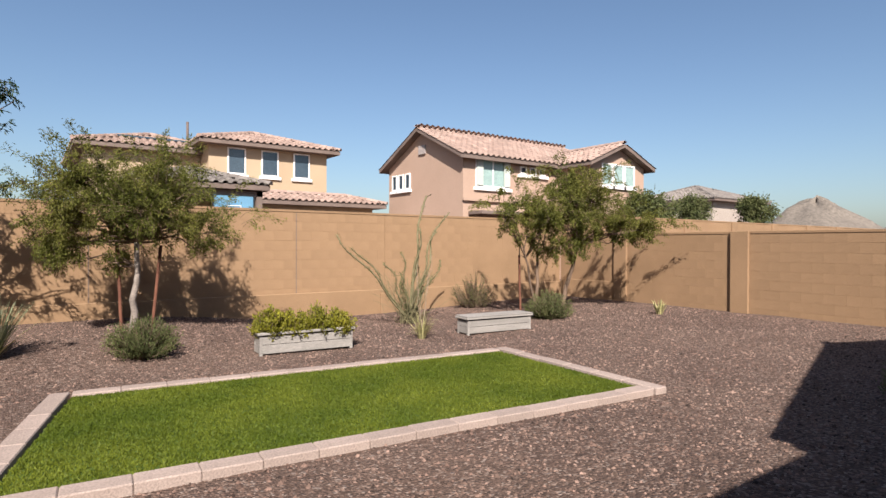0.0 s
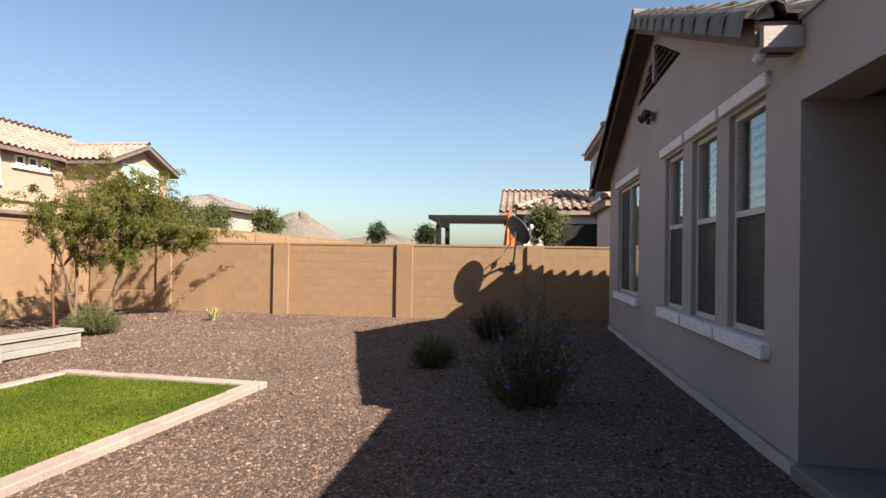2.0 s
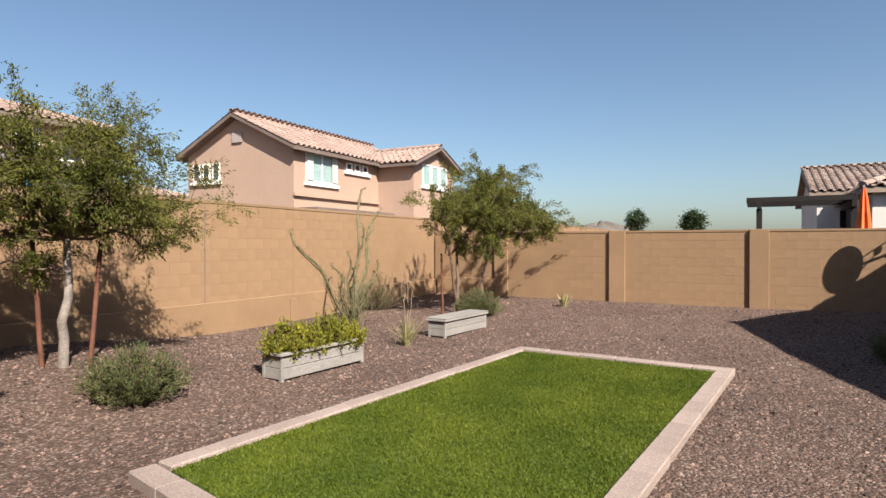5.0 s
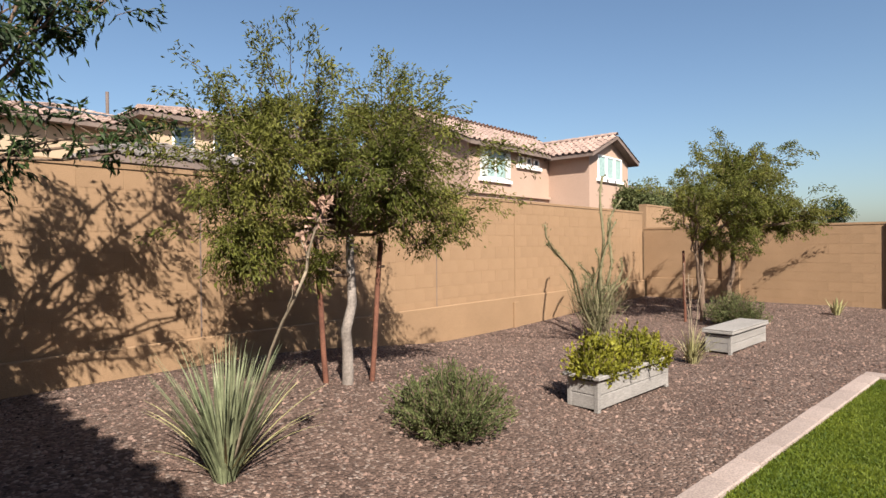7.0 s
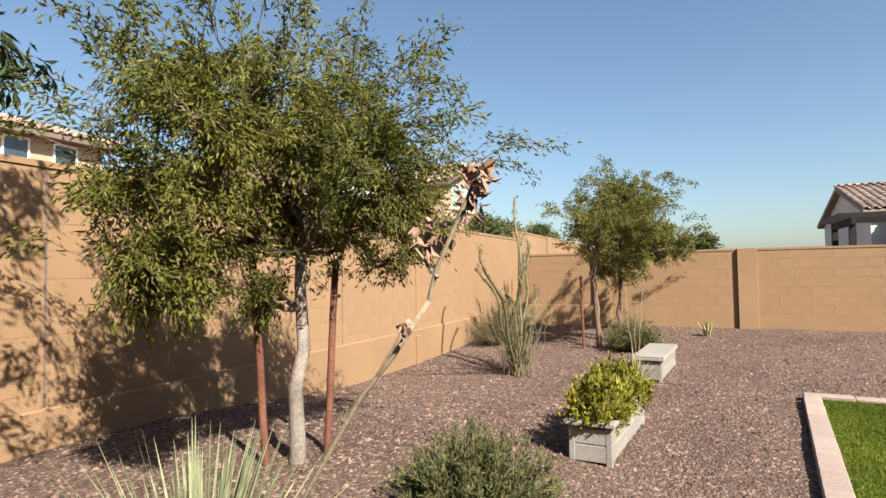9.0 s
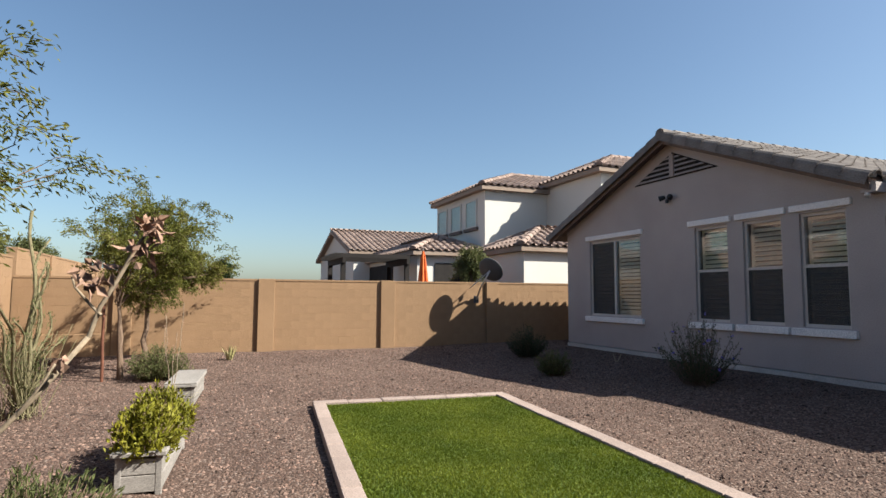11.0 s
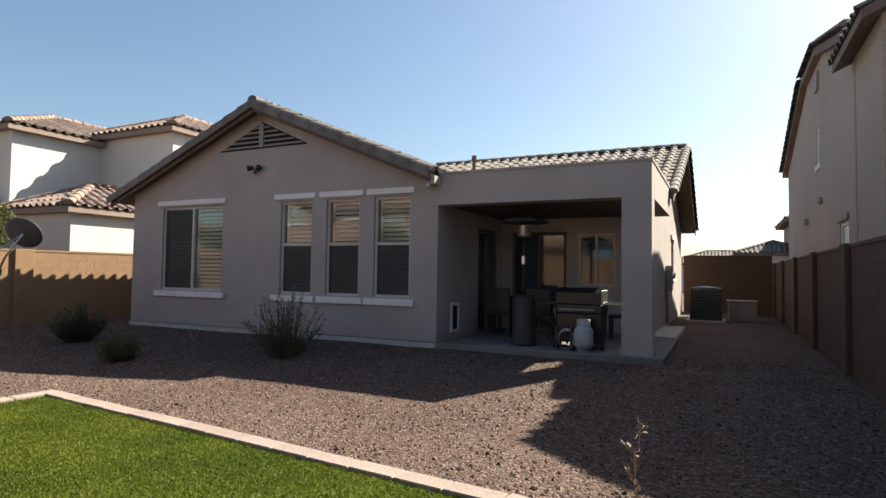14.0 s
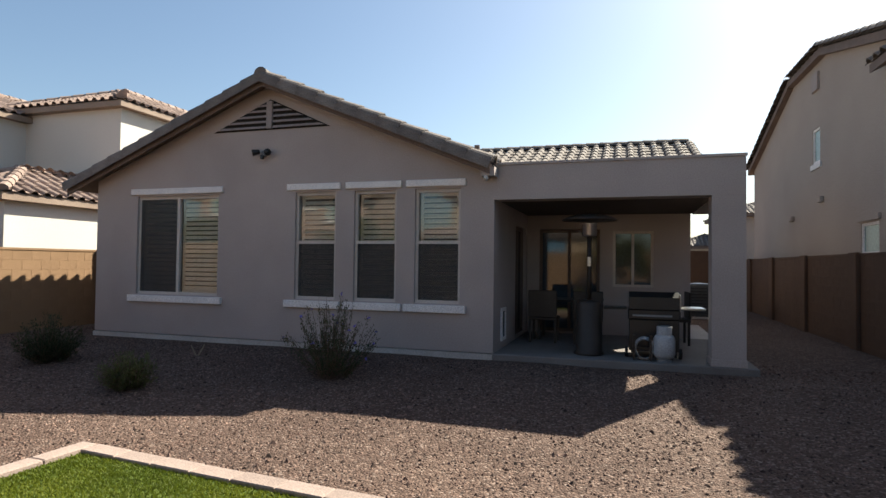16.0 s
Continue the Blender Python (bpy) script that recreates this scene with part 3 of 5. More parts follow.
caps("rake_tiles", (MAIN_X + 0.02, MAIN_Y0, mz(MAIN_Y0) + 0.05), (MAIN_X + 0.02, MAIN_R, mz(MAIN_R) + 0.05), 0.10, TILE, house)
caps("rake_tiles", (MAIN_X + 0.02, MAIN_Y1, mz(MAIN_Y1) + 0.05), (MAIN_X + 0.02, MAIN_R, mz(MAIN_R) + 0.05), 0.10, TILE, house)


# ---- neighbours ----
def simple_window(parent, axis, face, out, u0, u1, z0, z1, glass=None, bars=1, trim=True, frame_mat=TRIM):
    """A window set on a far facade: frame, pane, sill."""
    def bx(a0, a1, d0, d1, q0, q1):
        d = sorted((face + out * d0, face + out * d1))
        return (d[0], d[1], a0, a1, q0, q1) if axis == "x" else (a0, a1, d[0], d[1], q0, q1)
    w = 0.06
    dims = [bx(u0, u0 + w, 0.0, 0.05, z0, z1), bx(u1 - w, u1, 0.0, 0.05, z0, z1), bx(u0 + w, u1 - w, 0.0, 0.05, z0, z0 + w), bx(u0 + w, u1 - w, 0.0, 0.05, z1 - w, z1)]
    for i in range(1, bars):
        c = u0 + (u1 - u0) * i / bars
        dims.append(bx(c - 0.03, c + 0.03, 0.0, 0.05, z0 + w, z1 - w))
    win = part("window", boxes(*dims), frame_mat, parent)
    part("pane", boxes(bx(u0 + w, u1 - w, 0.008, 0.02, z0 + w, z1 - w)), glass or DARKGLASS, win)
    if trim:
        part("sill", boxes(bx(u0 - 0.1, u1 + 0.1, 0.0, 0.1, z0 - 0.14, z0 - 0.01)), TRIM if trim is True else trim, win)
    return win


def gable_block(parent, x0, x1, y0, y1, z0, eave, slope, ridge, wall_mat, tile_mat, over=0.45, tiles=True, fascia=FASCIA):
    """A block of a house with a gabled roof, its ridge along x or y."""
    ym, xm = (y0 + y1) / 2, (x0 + x1) / 2
    if ridge == "x":
        h = slope * (y1 - y0) / 2
        bm = extrude_poly([(y0, z0), (y1, z0), (y1, eave), (ym, eave + h), (y0, eave)], "x", x0, x1)
    else:
        h = slope * (x1 - x0) / 2
        bm = extrude_poly([(x0, z0), (x1, z0), (x1, eave), (xm, eave + h), (x0, eave)], "y", y0, y1)
    part("wall", bm, wall_mat, parent)
    top = eave + h + 0.1
    for s in (-1, 1):
        if ridge == "x":
            ye = (y0 - over) if s < 0 else (y1 + over)
            ze = top - slope * abs(ye - ym)
            roof_deck("roof", [(x0 - over, ye, ze), (x1 + over, ye, ze), (x1 + over, ym, top), (x0 - over, ym, top)], 0.16, fascia, parent)
            o, al, up, w = ((x0 - over, ye, ze), (1, 0, 0), (0, ym - ye, top - ze), x1 - x0 + 2 * over)
        else:
            xe = (x0 - over) if s < 0 else (x1 + over)
            ze = top - slope * abs(xe - xm)
            roof_deck("roof", [(xe, y0 - over, ze), (xe, y1 + over, ze), (xm, y1 + over, top), (xm, y0 - over, top)], 0.16, fascia, parent)
            o, al, up, w = ((xe, y0 - over, ze), (0, 1, 0), (xm - xe, 0, top - ze), y1 - y0 + 2 * over)
        joined_tiles("roof_tiles", slope_spots(o, al, up, w, Vector(up).length), tile_mat, parent)
    if ridge == "x":
        caps("ridge_tiles", (x0 - over, ym, top + 0.05), (x1 + over, ym, top + 0.05), 0.13, tile_mat, parent)
    else:
        caps("ridge_tiles", (xm, y0 - over, top + 0.05), (xm, y1 + over, top + 0.05), 0.13, tile_mat, parent)


def hip_block(parent, x0, x1, y0, y1, z0, eave, slope, wall_mat, tile_mat, over=0.5, walls=True, fascia=FASCIA):
    """A block with a hipped roof."""
    if walls:
        part("wall", boxes((x0, x1, y0, y1, z0, eave)), wall_mat, parent)
    X0, X1, Y0, Y1 = x0 - over, x1 + over, y0 - over, y1 + over
    half = min(X1 - X0, Y1 - Y0) / 2
    ze, top = eave + 0.02, eave + 0.02 + slope * half
    if X1 - X0 >= Y1 - Y0:
        r0, r1 = (X0 + half, (Y0 + Y1) / 2, top), (X1 - half, (Y0 + Y1) / 2, top)
    else:
        r0, r1 = ((X0 + X1) / 2, Y0 + half, top), ((X0 + X1) / 2, Y1 - half, top)
    bm = bmesh.new()
    lo = [bm.verts.new(c) for c in ((X0, Y0, ze - 0.16), (X1, Y0, ze - 0.16), (X1, Y1, ze - 0.16), (X0, Y1, ze - 0.16))]
    hi = [bm.verts.new(c) for c in ((X0, Y0, ze), (X1, Y0, ze), (X1, Y1, ze), (X0, Y1, ze))]
    bm.faces.new(lo)
    for i in range(4):
        j = (i + 1) % 4
        bm.faces.new((lo[i], lo[j], hi[j], hi[i]))
    a, b = bm.verts.new(r0), bm.verts.new(r1)
    if X1 - X0 >= Y1 - Y0:
        for f in ((hi[0], hi[1], b, a), (hi[1], hi[2], b), (hi[2], hi[3], a, b), (hi[3], hi[0], a)):
            bm.faces.new(f)
    else:
        for f in ((hi[0], hi[1], a), (hi[1], hi[2], b, a), (hi[2], hi[3], b), (hi[3], hi[0], a, b)):
            bm.faces.new(f)
    part("roof", bm, fascia, parent)
    for o, al, up, w in (((X0, Y0), (1, 0), (0, 1), X1 - X0), ((X1, Y0), (0, 1), (-1, 0), Y1 - Y0), ((X1, Y1), (-1, 0), (0, -1), X1 - X0), ((X0, Y1), (0, -1), (1, 0), Y1 - Y0)):
        ln = half * math.hypot(1, slope)
        k = half / ln
        sp = slope_spots((*o, ze + 0.005), (*al, 0), (up[0], up[1], slope), w, ln, lambda u, v, w=w, k=k: v * k - 0.1 < min(u, w - u))
        joined_tiles("roof_tiles", sp, tile_mat, parent)
    for c in ((X0, Y0), (X1, Y0), (X1, Y1), (X0, Y1)):
        r = min((r0, r1), key=lambda p: math.hypot(p[0] - c[0], p[1] - c[1]))
        caps("hip_tiles", (*c, ze + 0.06), (r[0], r[1], r[2] + 0.06), 0.13, tile_mat, parent)
    caps("ridge_tiles", (r0[0], r0[1], top + 0.06), (r1[0] + 0.01, r1[1] + 0.01, top + 0.06), 0.13, tile_mat, parent)


CURTAIN = mat("pale_blind", (0.24, 0.33, 0.31), (0.30, 0.39, 0.365), 0.5, 20, 0.35, 0, spec=0.6)
SHUT = mat("grey_shutter", (0.40, 0.42, 0.38), (0.46, 0.48, 0.44), 1, 40, 0.7, 0)

pinkh = thing("house", "two-storey pink stucco house with red tile roof", "house", kind="structure")
gable_block(pinkh, -20.5, -11.65, -26.2, -20.15, -0.3, 5.36, 0.465, "x", PINK, TILE_PINK, over=0.36)
gable_block(pinkh, -21.1, -17.25, -22.5, -18.2, -0.3, 5.3, 0.42, "y", PINK, TILE_PINK, over=0.38)
w = simple_window(pinkh, "y", -20.15, 1, -14.2, -12.3, 4.03, 5.22, CURTAIN, 2)
part("shutter", boxes((-14.18, -13.84, -20.09, -20.05, 4.1, 5.16)), SHUT, w)
part("shutter", boxes((-12.66, -12.32, -20.09, -20.05, 4.1, 5.16)), SHUT, w)
for i in range(3):
    simple_window(pinkh, "y", -20.15, 1, -16.4 + 0.58 * i, -16.0 + 0.58 * i, 4.75, 5.1, trim=False)
part("sill", boxes((-16.55, -14.7, -20.148, -20.05, 4.6, 4.73)), TRIM, pinkh)
for i in range(3):
    simple_window(pinkh, "y", -18.2, 1, -20.35 + 0.8 * i, -19.6 + 0.8 * i, 4.3, 5.3, CURTAIN, 1, trim=True)
for i in range(3):
    simple_window(pinkh, "x", -11.65, 1, -25.85 + 0.6 * i, -25.4 + 0.6 * i, 4.2, 4.95, bars=1)
part("belt_trim", boxes((-17.2, -11.6, -20.13, -20.03, 3.42, 3.54)), PINK, pinkh)
part("porch_roof", boxes((-17.2, -11.9, -20.1, -19.2, 2.85, 2.98)), FASCIA, pinkh)
part("gable_vent", boxes((-11.645, -11.58, -23.45, -22.9, 5.7, 6.1)), VENT, pinkh)

tanh = thing("house", "two-storey tan stucco house with hipped tile roof", "house", kind="structure")
hip_block(tanh, -9.7, -4.1, -34.0, -28.0, -0.3, 5.95, 0.30, TAN, TILE_PINK)
hip_block(tanh, -5.2, 0.4, -38.0, -29.5, -0.3, 5.6, 0.30, TAN, TILE_PINK)
for u in (-5.72, -7.25, -8.8):
    simple_window(tanh, "y", -28.0, 1, u, u + 0.82, 4.55, 5.75)
hip_block(tanh, -11.2, -3.2, -28.0, -26.0, -0.3, 3.25, 0.28, TAN, TILE_PINK)
panel = extrude_poly([(-4.2, 6.2), (-0.6, 6.2), (-0.6, 6.27), (-4.2, 6.27)], "y", -33.6, -30.6)
part("solar_panels", panel, DARKGLASS, tanh, "dark solar panels on the roof")
bm = bmesh.new()
bmesh.ops.create_cone(bm, cap_ends=True, segments=10, radius1=0.06, radius2=0.06, depth=0.9, matrix=Matrix.Translation((-3.95, -31.5, 6.9)))
part("vent_pipe", bm, FASCIA, tanh)

tanh.location = (0.6, 0.0, 0.2)

gaz = thing("gazebo", "brown wooden gazebo with hipped tile roof", "gazebo")
hip_block(gaz, -3.6, 0.3, -24.5, -21.0, 3.4, 3.55, 0.28, FASCIA, TILE, walls=False, over=0.2)
for gx in (-3.5, 0.2):
    for gy in (-24.4, -21.1):
        part("post", boxes((gx - 0.1, gx + 0.1, gy - 0.1, gy + 0.1, 0.0, 3.4), bevel=0.01), FASCIA, gaz)
part("beam", boxes((-3.6, 0.3, -21.2, -21.0, 3.2, 3.4)), FASCIA, gaz)
part("beam", boxes((-3.6, 0.3, -24.5, -24.3, 3.2, 3.4)), FASCIA, gaz)

white = thing("house", "two-storey cream stucco house with brown tile roof", "house", kind="structure")
hip_block(white, -20.4, -15.2, 0.75, 9.0, -0.3, 5.88, 0.38, CREAM, TILE_TAN, over=0.25, fascia=SOFFIT)
hip_block(white, -16.0, -11.6, 3.6, 12.0, -0.3, 6.12, 0.42, CREAM, TILE_TAN, over=0.25, fascia=SOFFIT)
hip_block(white, -14.0, -11.2, 0.2, 9.0, -0.3, 3.15, 0.46, CREAM, TILE_TAN, over=0.2, fascia=SOFFIT)
gable_block(white, -31.5, -22.5, -2.8, 3.6, -0.3, 3.68, 0.30, "y", CREAM, TILE_TAN, over=0.28, fascia=SOFFIT)
hip_block(white, -22.48, -15.4, -2.0, 0.74, -0.3, 3.22, 0.40, CREAM, TILE_TAN, over=0.25, fascia=SOFFIT)
for u in (-20.2, -18.6, -17.0):
    simple_window(white, "y", 0.75, -1, u, u + 1.1, 4.35, 5.5, CURTAIN, trim=FASCIA, frame_mat=CREAM)
# flat near-black sheets put in as the shade under the patio roof
part("patio_shade", boxes((-22.3, -18.5, -2.04, -2.0, 0.5, 2.9)), SHADE_DARK, white, "near-black sheet painting the shade of the patio front")
part("patio_shade", boxes((-15.4, -15.36, -1.3, 0.4, 0.5, 2.8)), SHADE_DARK, white)

white.location = (0.0, 0.35, -0.05)

PERG = mat("dark_stained_timber", (0.010, 0.008, 0.007), (0.016, 0.012, 0.011), 3, 60, 0.8, 0.2)
perg = thing("pergola", "dark brown slatted pergola beyond the block wall", "pergola")
for px in (-17.7, -15.3):
    for py in (-4.8, -2.4):
        part("post", boxes((px - 0.08, px + 0.08, py - 0.08, py + 0.08, 0.0, 2.75)), PERG, perg)
for py in (-4.8, -2.4):
    part("beam", boxes((-17.9, -15.1, py - 0.06, py + 0.06, 2.75, 2.95)), PERG, perg)
for k in range(9):
    px = -17.8 + k * 0.32
    part("slat", boxes((px - 0.03, px + 0.03, -5.15, -2.3, 2.952, 3.1)), PERG, perg)

perg.location = (0.0, 0.3, -0.1)

rn = thing("house", "two-storey greige stucco house in shade", "house", kind="structure")
RX = 6.6
far_top = Top([(3.6, 5.95), (7.4, 6.95), (10.3, 6.95), (15.6, 5.4)])
part("wall", wall_with_holes("x", RX, RX + 0.3, 3.6, 15.6, -0.2, far_top, [(7.9, 8.5, 4.35, 5.25), (4.4, 5.3, 1.95, 2.6)]), GREIGE, rn)
for y0, z0, y1, z1 in ((15.95, 5.38, 10.3, 7.06), (3.4, 5.98, 7.4, 7.06), (7.4, 7.06, 10.3, 7.1)):
    roof_deck("roof", [(RX - 0.16, y0, z0), (13.0, y0, z0), (13.0, y1, z1), (RX - 0.16, y1, z1)], 0.18, FASCIA, rn)
    up = (0, y1 - y0, z1 - z0)
    joined_tiles("roof_tiles", slope_spots((RX - 0.2, y0, z0 + 0.01), (1, 0, 0), up, 6.0, Vector(up).length), TILE, rn)
    caps("rake_tiles", (RX - 0.17, y0, z0 + 0.06), (RX - 0.17, y1, z1 + 0.06), 0.11, TILE, rn)
simple_window(rn, "x", RX + 0.07, -1, 7.9, 8.5, 4.35, 5.25, CURTAIN)
simple_window(rn, "x", RX + 0.07, -1, 4.4, 5.3, 1.95, 2.6, CURTAIN)
part("head_trim", boxes((RX - 0.05, RX, 4.3, 5.4, 2.63, 2.75)), GREIGE, rn)
part("gable_vent", boxes((RX - 0.06, RX, 7.9, 8.4, 6.2, 6.65)), VENT, rn)
part("end_wall", boxes((RX + 0.3, 13.0, 15.4, 15.6, -0.2, 5.3)), GREIGE, rn)
gable_block(rn, RX, 14.0, 1.65, 3.65, -0.2, 5.55, 0.5, "y", GREIGE, TILE, over=0.3)
# unseen wing, added and sized for the shadow it throws on the back corner
hip_block(rn, 6.9, 14.0, -9.6, -2.9, -0.2, 4.6, 0.36, GREIGE, TILE)
for ys, z in ((7.6, 3.3), (10.2, 3.0)):
    part("wall_vent", boxes((RX - 0.1, RX, ys, ys + 0.25, z, z + 0.15), bevel=0.02), GREIGE, rn)

for x, y, w, d, z, m, lab in ((8.5, 34.0, 6.0, 7.0, 5.2, GREIGE, "distant two-storey grey house down the street"), (5.6, 36.0, 4.0, 6.0, 3.1, CREAM, "distant low cream house down the street"), (0.0, 48.0, 9.0, 6.0, 2.6, CREAM, "distant low house at the end of the street"), (-46.4, -31.8, 7.5, 7.0, 5.1, GREIGE, "distant pale house with grey tile roof")):
    h = thing("house", lab, "house", kind="structure")
    hip_block(h, x, x + w, y, y + d, -0.3, z, 0.34, m, TILE)


# ---- lawn and edging ----
CORN = [Vector((3.38, -5.32)), Vector((2.76, -8.14)), Vector((-2.78, -7.56)), Vector((-2.6, -4.78))]
lawn = thing("lawn", "bright green artificial turf panel edged with pavers", "lawn", kind="structure")
ctr = sum(CORN, Vector((0, 0))) / 4
INNER = [c + (ctr - c).normalized() * 0.235 for c in CORN]
vs = [(c.x, c.y, 0.02) for c in INNER] + [(c.x, c.y, 0.045) for c in INNER]
raw("turf", vs, [[7, 6, 5, 4], [0, 1, 5, 4], [1, 2, 6, 5], [2, 3, 7, 6], [3, 0, 4, 7]], TURF, lawn)


def inside_lawn(n):
    """Random places on the lawn, by its four corners."""
    a, b = np.random.rand(n, 1), np.random.rand(n, 1)
    c = np.array([list(p) for p in INNER])
    return (c[0] * (1 - a) + c[3] * a) * (1 - b) + (c[1] * (1 - a) + c[2] * a) * b


def grass(n):
    p = inside_lawn(n)
    ang, h, w = np.random.rand(n) * 6.283, np.random.uniform(0.012, 0.026, n), np.random.uniform(0.004, 0.008, n)
    d = np.stack([np.cos(ang), np.sin(ang)], 1)
    lean = np.random.normal(0, 0.012, (n, 2))
    z0 = np.full((n, 1), 0.043)
    v = np.stack([np.hstack([p - d * w[:, None], z0]), np.hstack([p + d * w[:, None], z0]), np.hstack([p + lean, z0 + h[:, None]])], 1)
    ob = raw("blades", v.reshape(-1, 3), np.arange(3 * n).reshape(-1, 3), BLADE, lawn)
    tagged(ob, kind="stuff")


grass(150000)


def edging():
    edge = thing("lawn_edging", "pale pink concrete pavers edging the lawn", "edging", kind="structure")
    base = None
    for i in range(4):
        a, b = CORN[i], CORN[(i + 1) % 4]
        if i % 2:
            u = (b - a).normalized() * 0.2
            a, b = a + u, b - u
        d = b - a
        n = int(d.length / 0.40)
        step = d.length / n
        wide = 0.18 if i in (0, 3) else 0.165
        ang = math.atan2(d.y, d.x)
        out = Vector((d.y, -d.x)).normalized()
        if out.dot((a + b) / 2 - ctr) > 0:
            out = -out
        for k in range(n):
            c = a + d * ((k + 0.5) / n)
            if base is None:
                bm = boxes((-0.199, 0.199, -0.1, 0.1, -0.06, 0.075))
                bmesh.ops.bevel(bm, geom=list(bm.edges), offset=0.009, segments=1, affect="EDGES")
                ob = part("paver", bm, PAVER, edge)
                base = ob.data
            else:
                ob = new("paver", base)
                ob.parent = edge
            q = c + out * (wide / 2)
            ob.location = (q.x, q.y, random.uniform(-0.004, 0.004))
            ob.rotation_euler = (0, 0, ang + random.uniform(-0.006, 0.006))
            ob.scale = (step / 0.40, wide / 0.2, 1)


edging()


# ---- plants ----
BARK = mat("bark", (0.10, 0.065, 0.045), (0.17, 0.115, 0.08), 6, 60, 0.95, 0.6, stretch=(1, 1, 0.3))
BARK_PALE = mat("whitewashed_bark", (0.15, 0.122, 0.104), (0.27, 0.225, 0.195), 6, 50, 0.95, 0.6)
STAKE = mat("rust_stake", (0.105, 0.042, 0.027), (0.15, 0.062, 0.038), 6, 60, 0.9, 0.4)
LEAF_OLIVE = translucent(mat("olive_leaf", (0.082, 0.092, 0.015), (0.172, 0.163, 0.035), 1.3, 20, 0.65, 0, isle=0.4, spec=0.25), 0.4)
LEAF_GREEN = translucent(mat("green_leaf", (0.02, 0.036, 0.009), (0.042, 0.064, 0.017), 1.3, 20, 0.55, 0, isle=0.4, spec=0.3), 0.3)
LEAF_DUSTY = translucent(mat("dusty_green_leaf", (0.036, 0.050, 0.022), (0.072, 0.088, 0.042), 1.5, 20, 0.7, 0, isle=0.35), 0.3)
LEAF_SAGE = translucent(mat("sage_leaf", (0.075, 0.09, 0.03), (0.135, 0.14, 0.052), 1.5, 20, 0.7, 0, isle=0.35), 0.3)
LEAF_YELLOW = translucent(mat("yellow_green_leaf", (0.135, 0.135, 0.012), (0.245, 0.222, 0.022), 2.5, 20, 0.6, 0, isle=0.35), 0.3)
BLADE_GREY = mat("grey_green_blade", (0.12, 0.135, 0.07), (0.205, 0.21, 0.118), 3, 30, 0.6, 0, isle=0.3)
BLADE_TAN = mat("pale_yellow_blade", (0.26, 0.235, 0.1), (0.34, 0.3, 0.15), 3, 30, 0.6, 0, isle=0.3)
STALK = mat("dry_stalk", (0.21, 0.16, 0.11), (0.28, 0.22, 0.155), 6, 60, 0.8, 0.2)
POD = mat("dry_flower", (0.22, 0.13, 0.092), (0.37, 0.235, 0.17), 8, 50, 0.85, 0.2, isle=0.3)
CANE = mat("grey_cane", (0.115, 0.1, 0.052), (0.185, 0.158, 0.088), 6, 80, 0.9, 0.6)
BLUE_FLOWER = mat("blue_flower", (0.12, 0.10, 0.42), (0.2, 0.17, 0.6), 6, 40, 0.6, 0)
rng = np.random.default_rng(5)


def tubes(name, paths, material, parent, sides=6, label=""):
    """Tapered stems: each path a list of (point, radius)."""
    vs, fs = [], []
    for path in paths:
        base = len(vs)
        for i, (p, r) in enumerate(path):
            p = Vector(p)
            d = Vector(path[min(i + 1, len(path) - 1)][0]) - Vector(path[max(i - 1, 0)][0])
            d = d.normalized() if d.length > 1e-6 else Vector((0, 0, 1))
            a = d.orthogonal().normalized()
            b = d.cross(a)
            for k in range(sides):
                t = 2 * math.pi * k / sides
                vs.append(p + a * (r * math.cos(t)) + b * (r * math.sin(t)))
        for i in range(len(path) - 1):
            for k in range(sides):
                q = base + i * sides
                fs.append([q + k, q + (k + 1) % sides, q + sides + (k + 1) % sides, q + sides + k])
        fs.append([base + len(path) * sides - sides + k for k in range(sides)])
    return raw(name, vs, fs, material, parent, label, True)


def leaves(name, pos, way, length, width, material, parent, label="", stuff=True):
    """Many small folded leaves: four corners each, along way."""
    pos, way = np.asarray(pos, float), np.asarray(way, float)
    n = len(pos)
    way = way / np.maximum(np.linalg.norm(way, axis=1, keepdims=True), 1e-6)
    side = np.cross(way, rng.normal(size=(n, 3)))
    side /= np.maximum(np.linalg.norm(side, axis=1, keepdims=True), 1e-6)
    ln = (length * rng.uniform(0.6, 1.25, (n, 1)))
    wd = (width * rng.uniform(0.7, 1.2, (n, 1)))
    bend = np.cross(way, side) * ln * 0.12
    v = np.stack([pos, pos + way * ln * 0.45 + side * wd / 2 + bend, pos + way * ln, pos + way * ln * 0.45 - side * wd / 2 + bend], 1)
    ob = raw(name, v.reshape(-1, 3), np.arange(4 * n).reshape(-1, 4), material, parent, label)
    return tagged(ob, kind="stuff") if stuff else ob


def bent(a, b, sag, n=5, r0=0.02, r1=0.005, wob=0.03):
    """A wavering path from a to b."""
    a, b = Vector(a), Vector(b)
    out = []
    for i in range(n + 1):
        t = i / n
        j = Vector(rng.normal(0, wob, 3)) * (1 if 0 < i < n else 0)
        out.append((a.lerp(b, t) + Vector((0, 0, sag * math.sin(math.pi * t))) + j, r0 + (r1 - r0) * t))
    return out


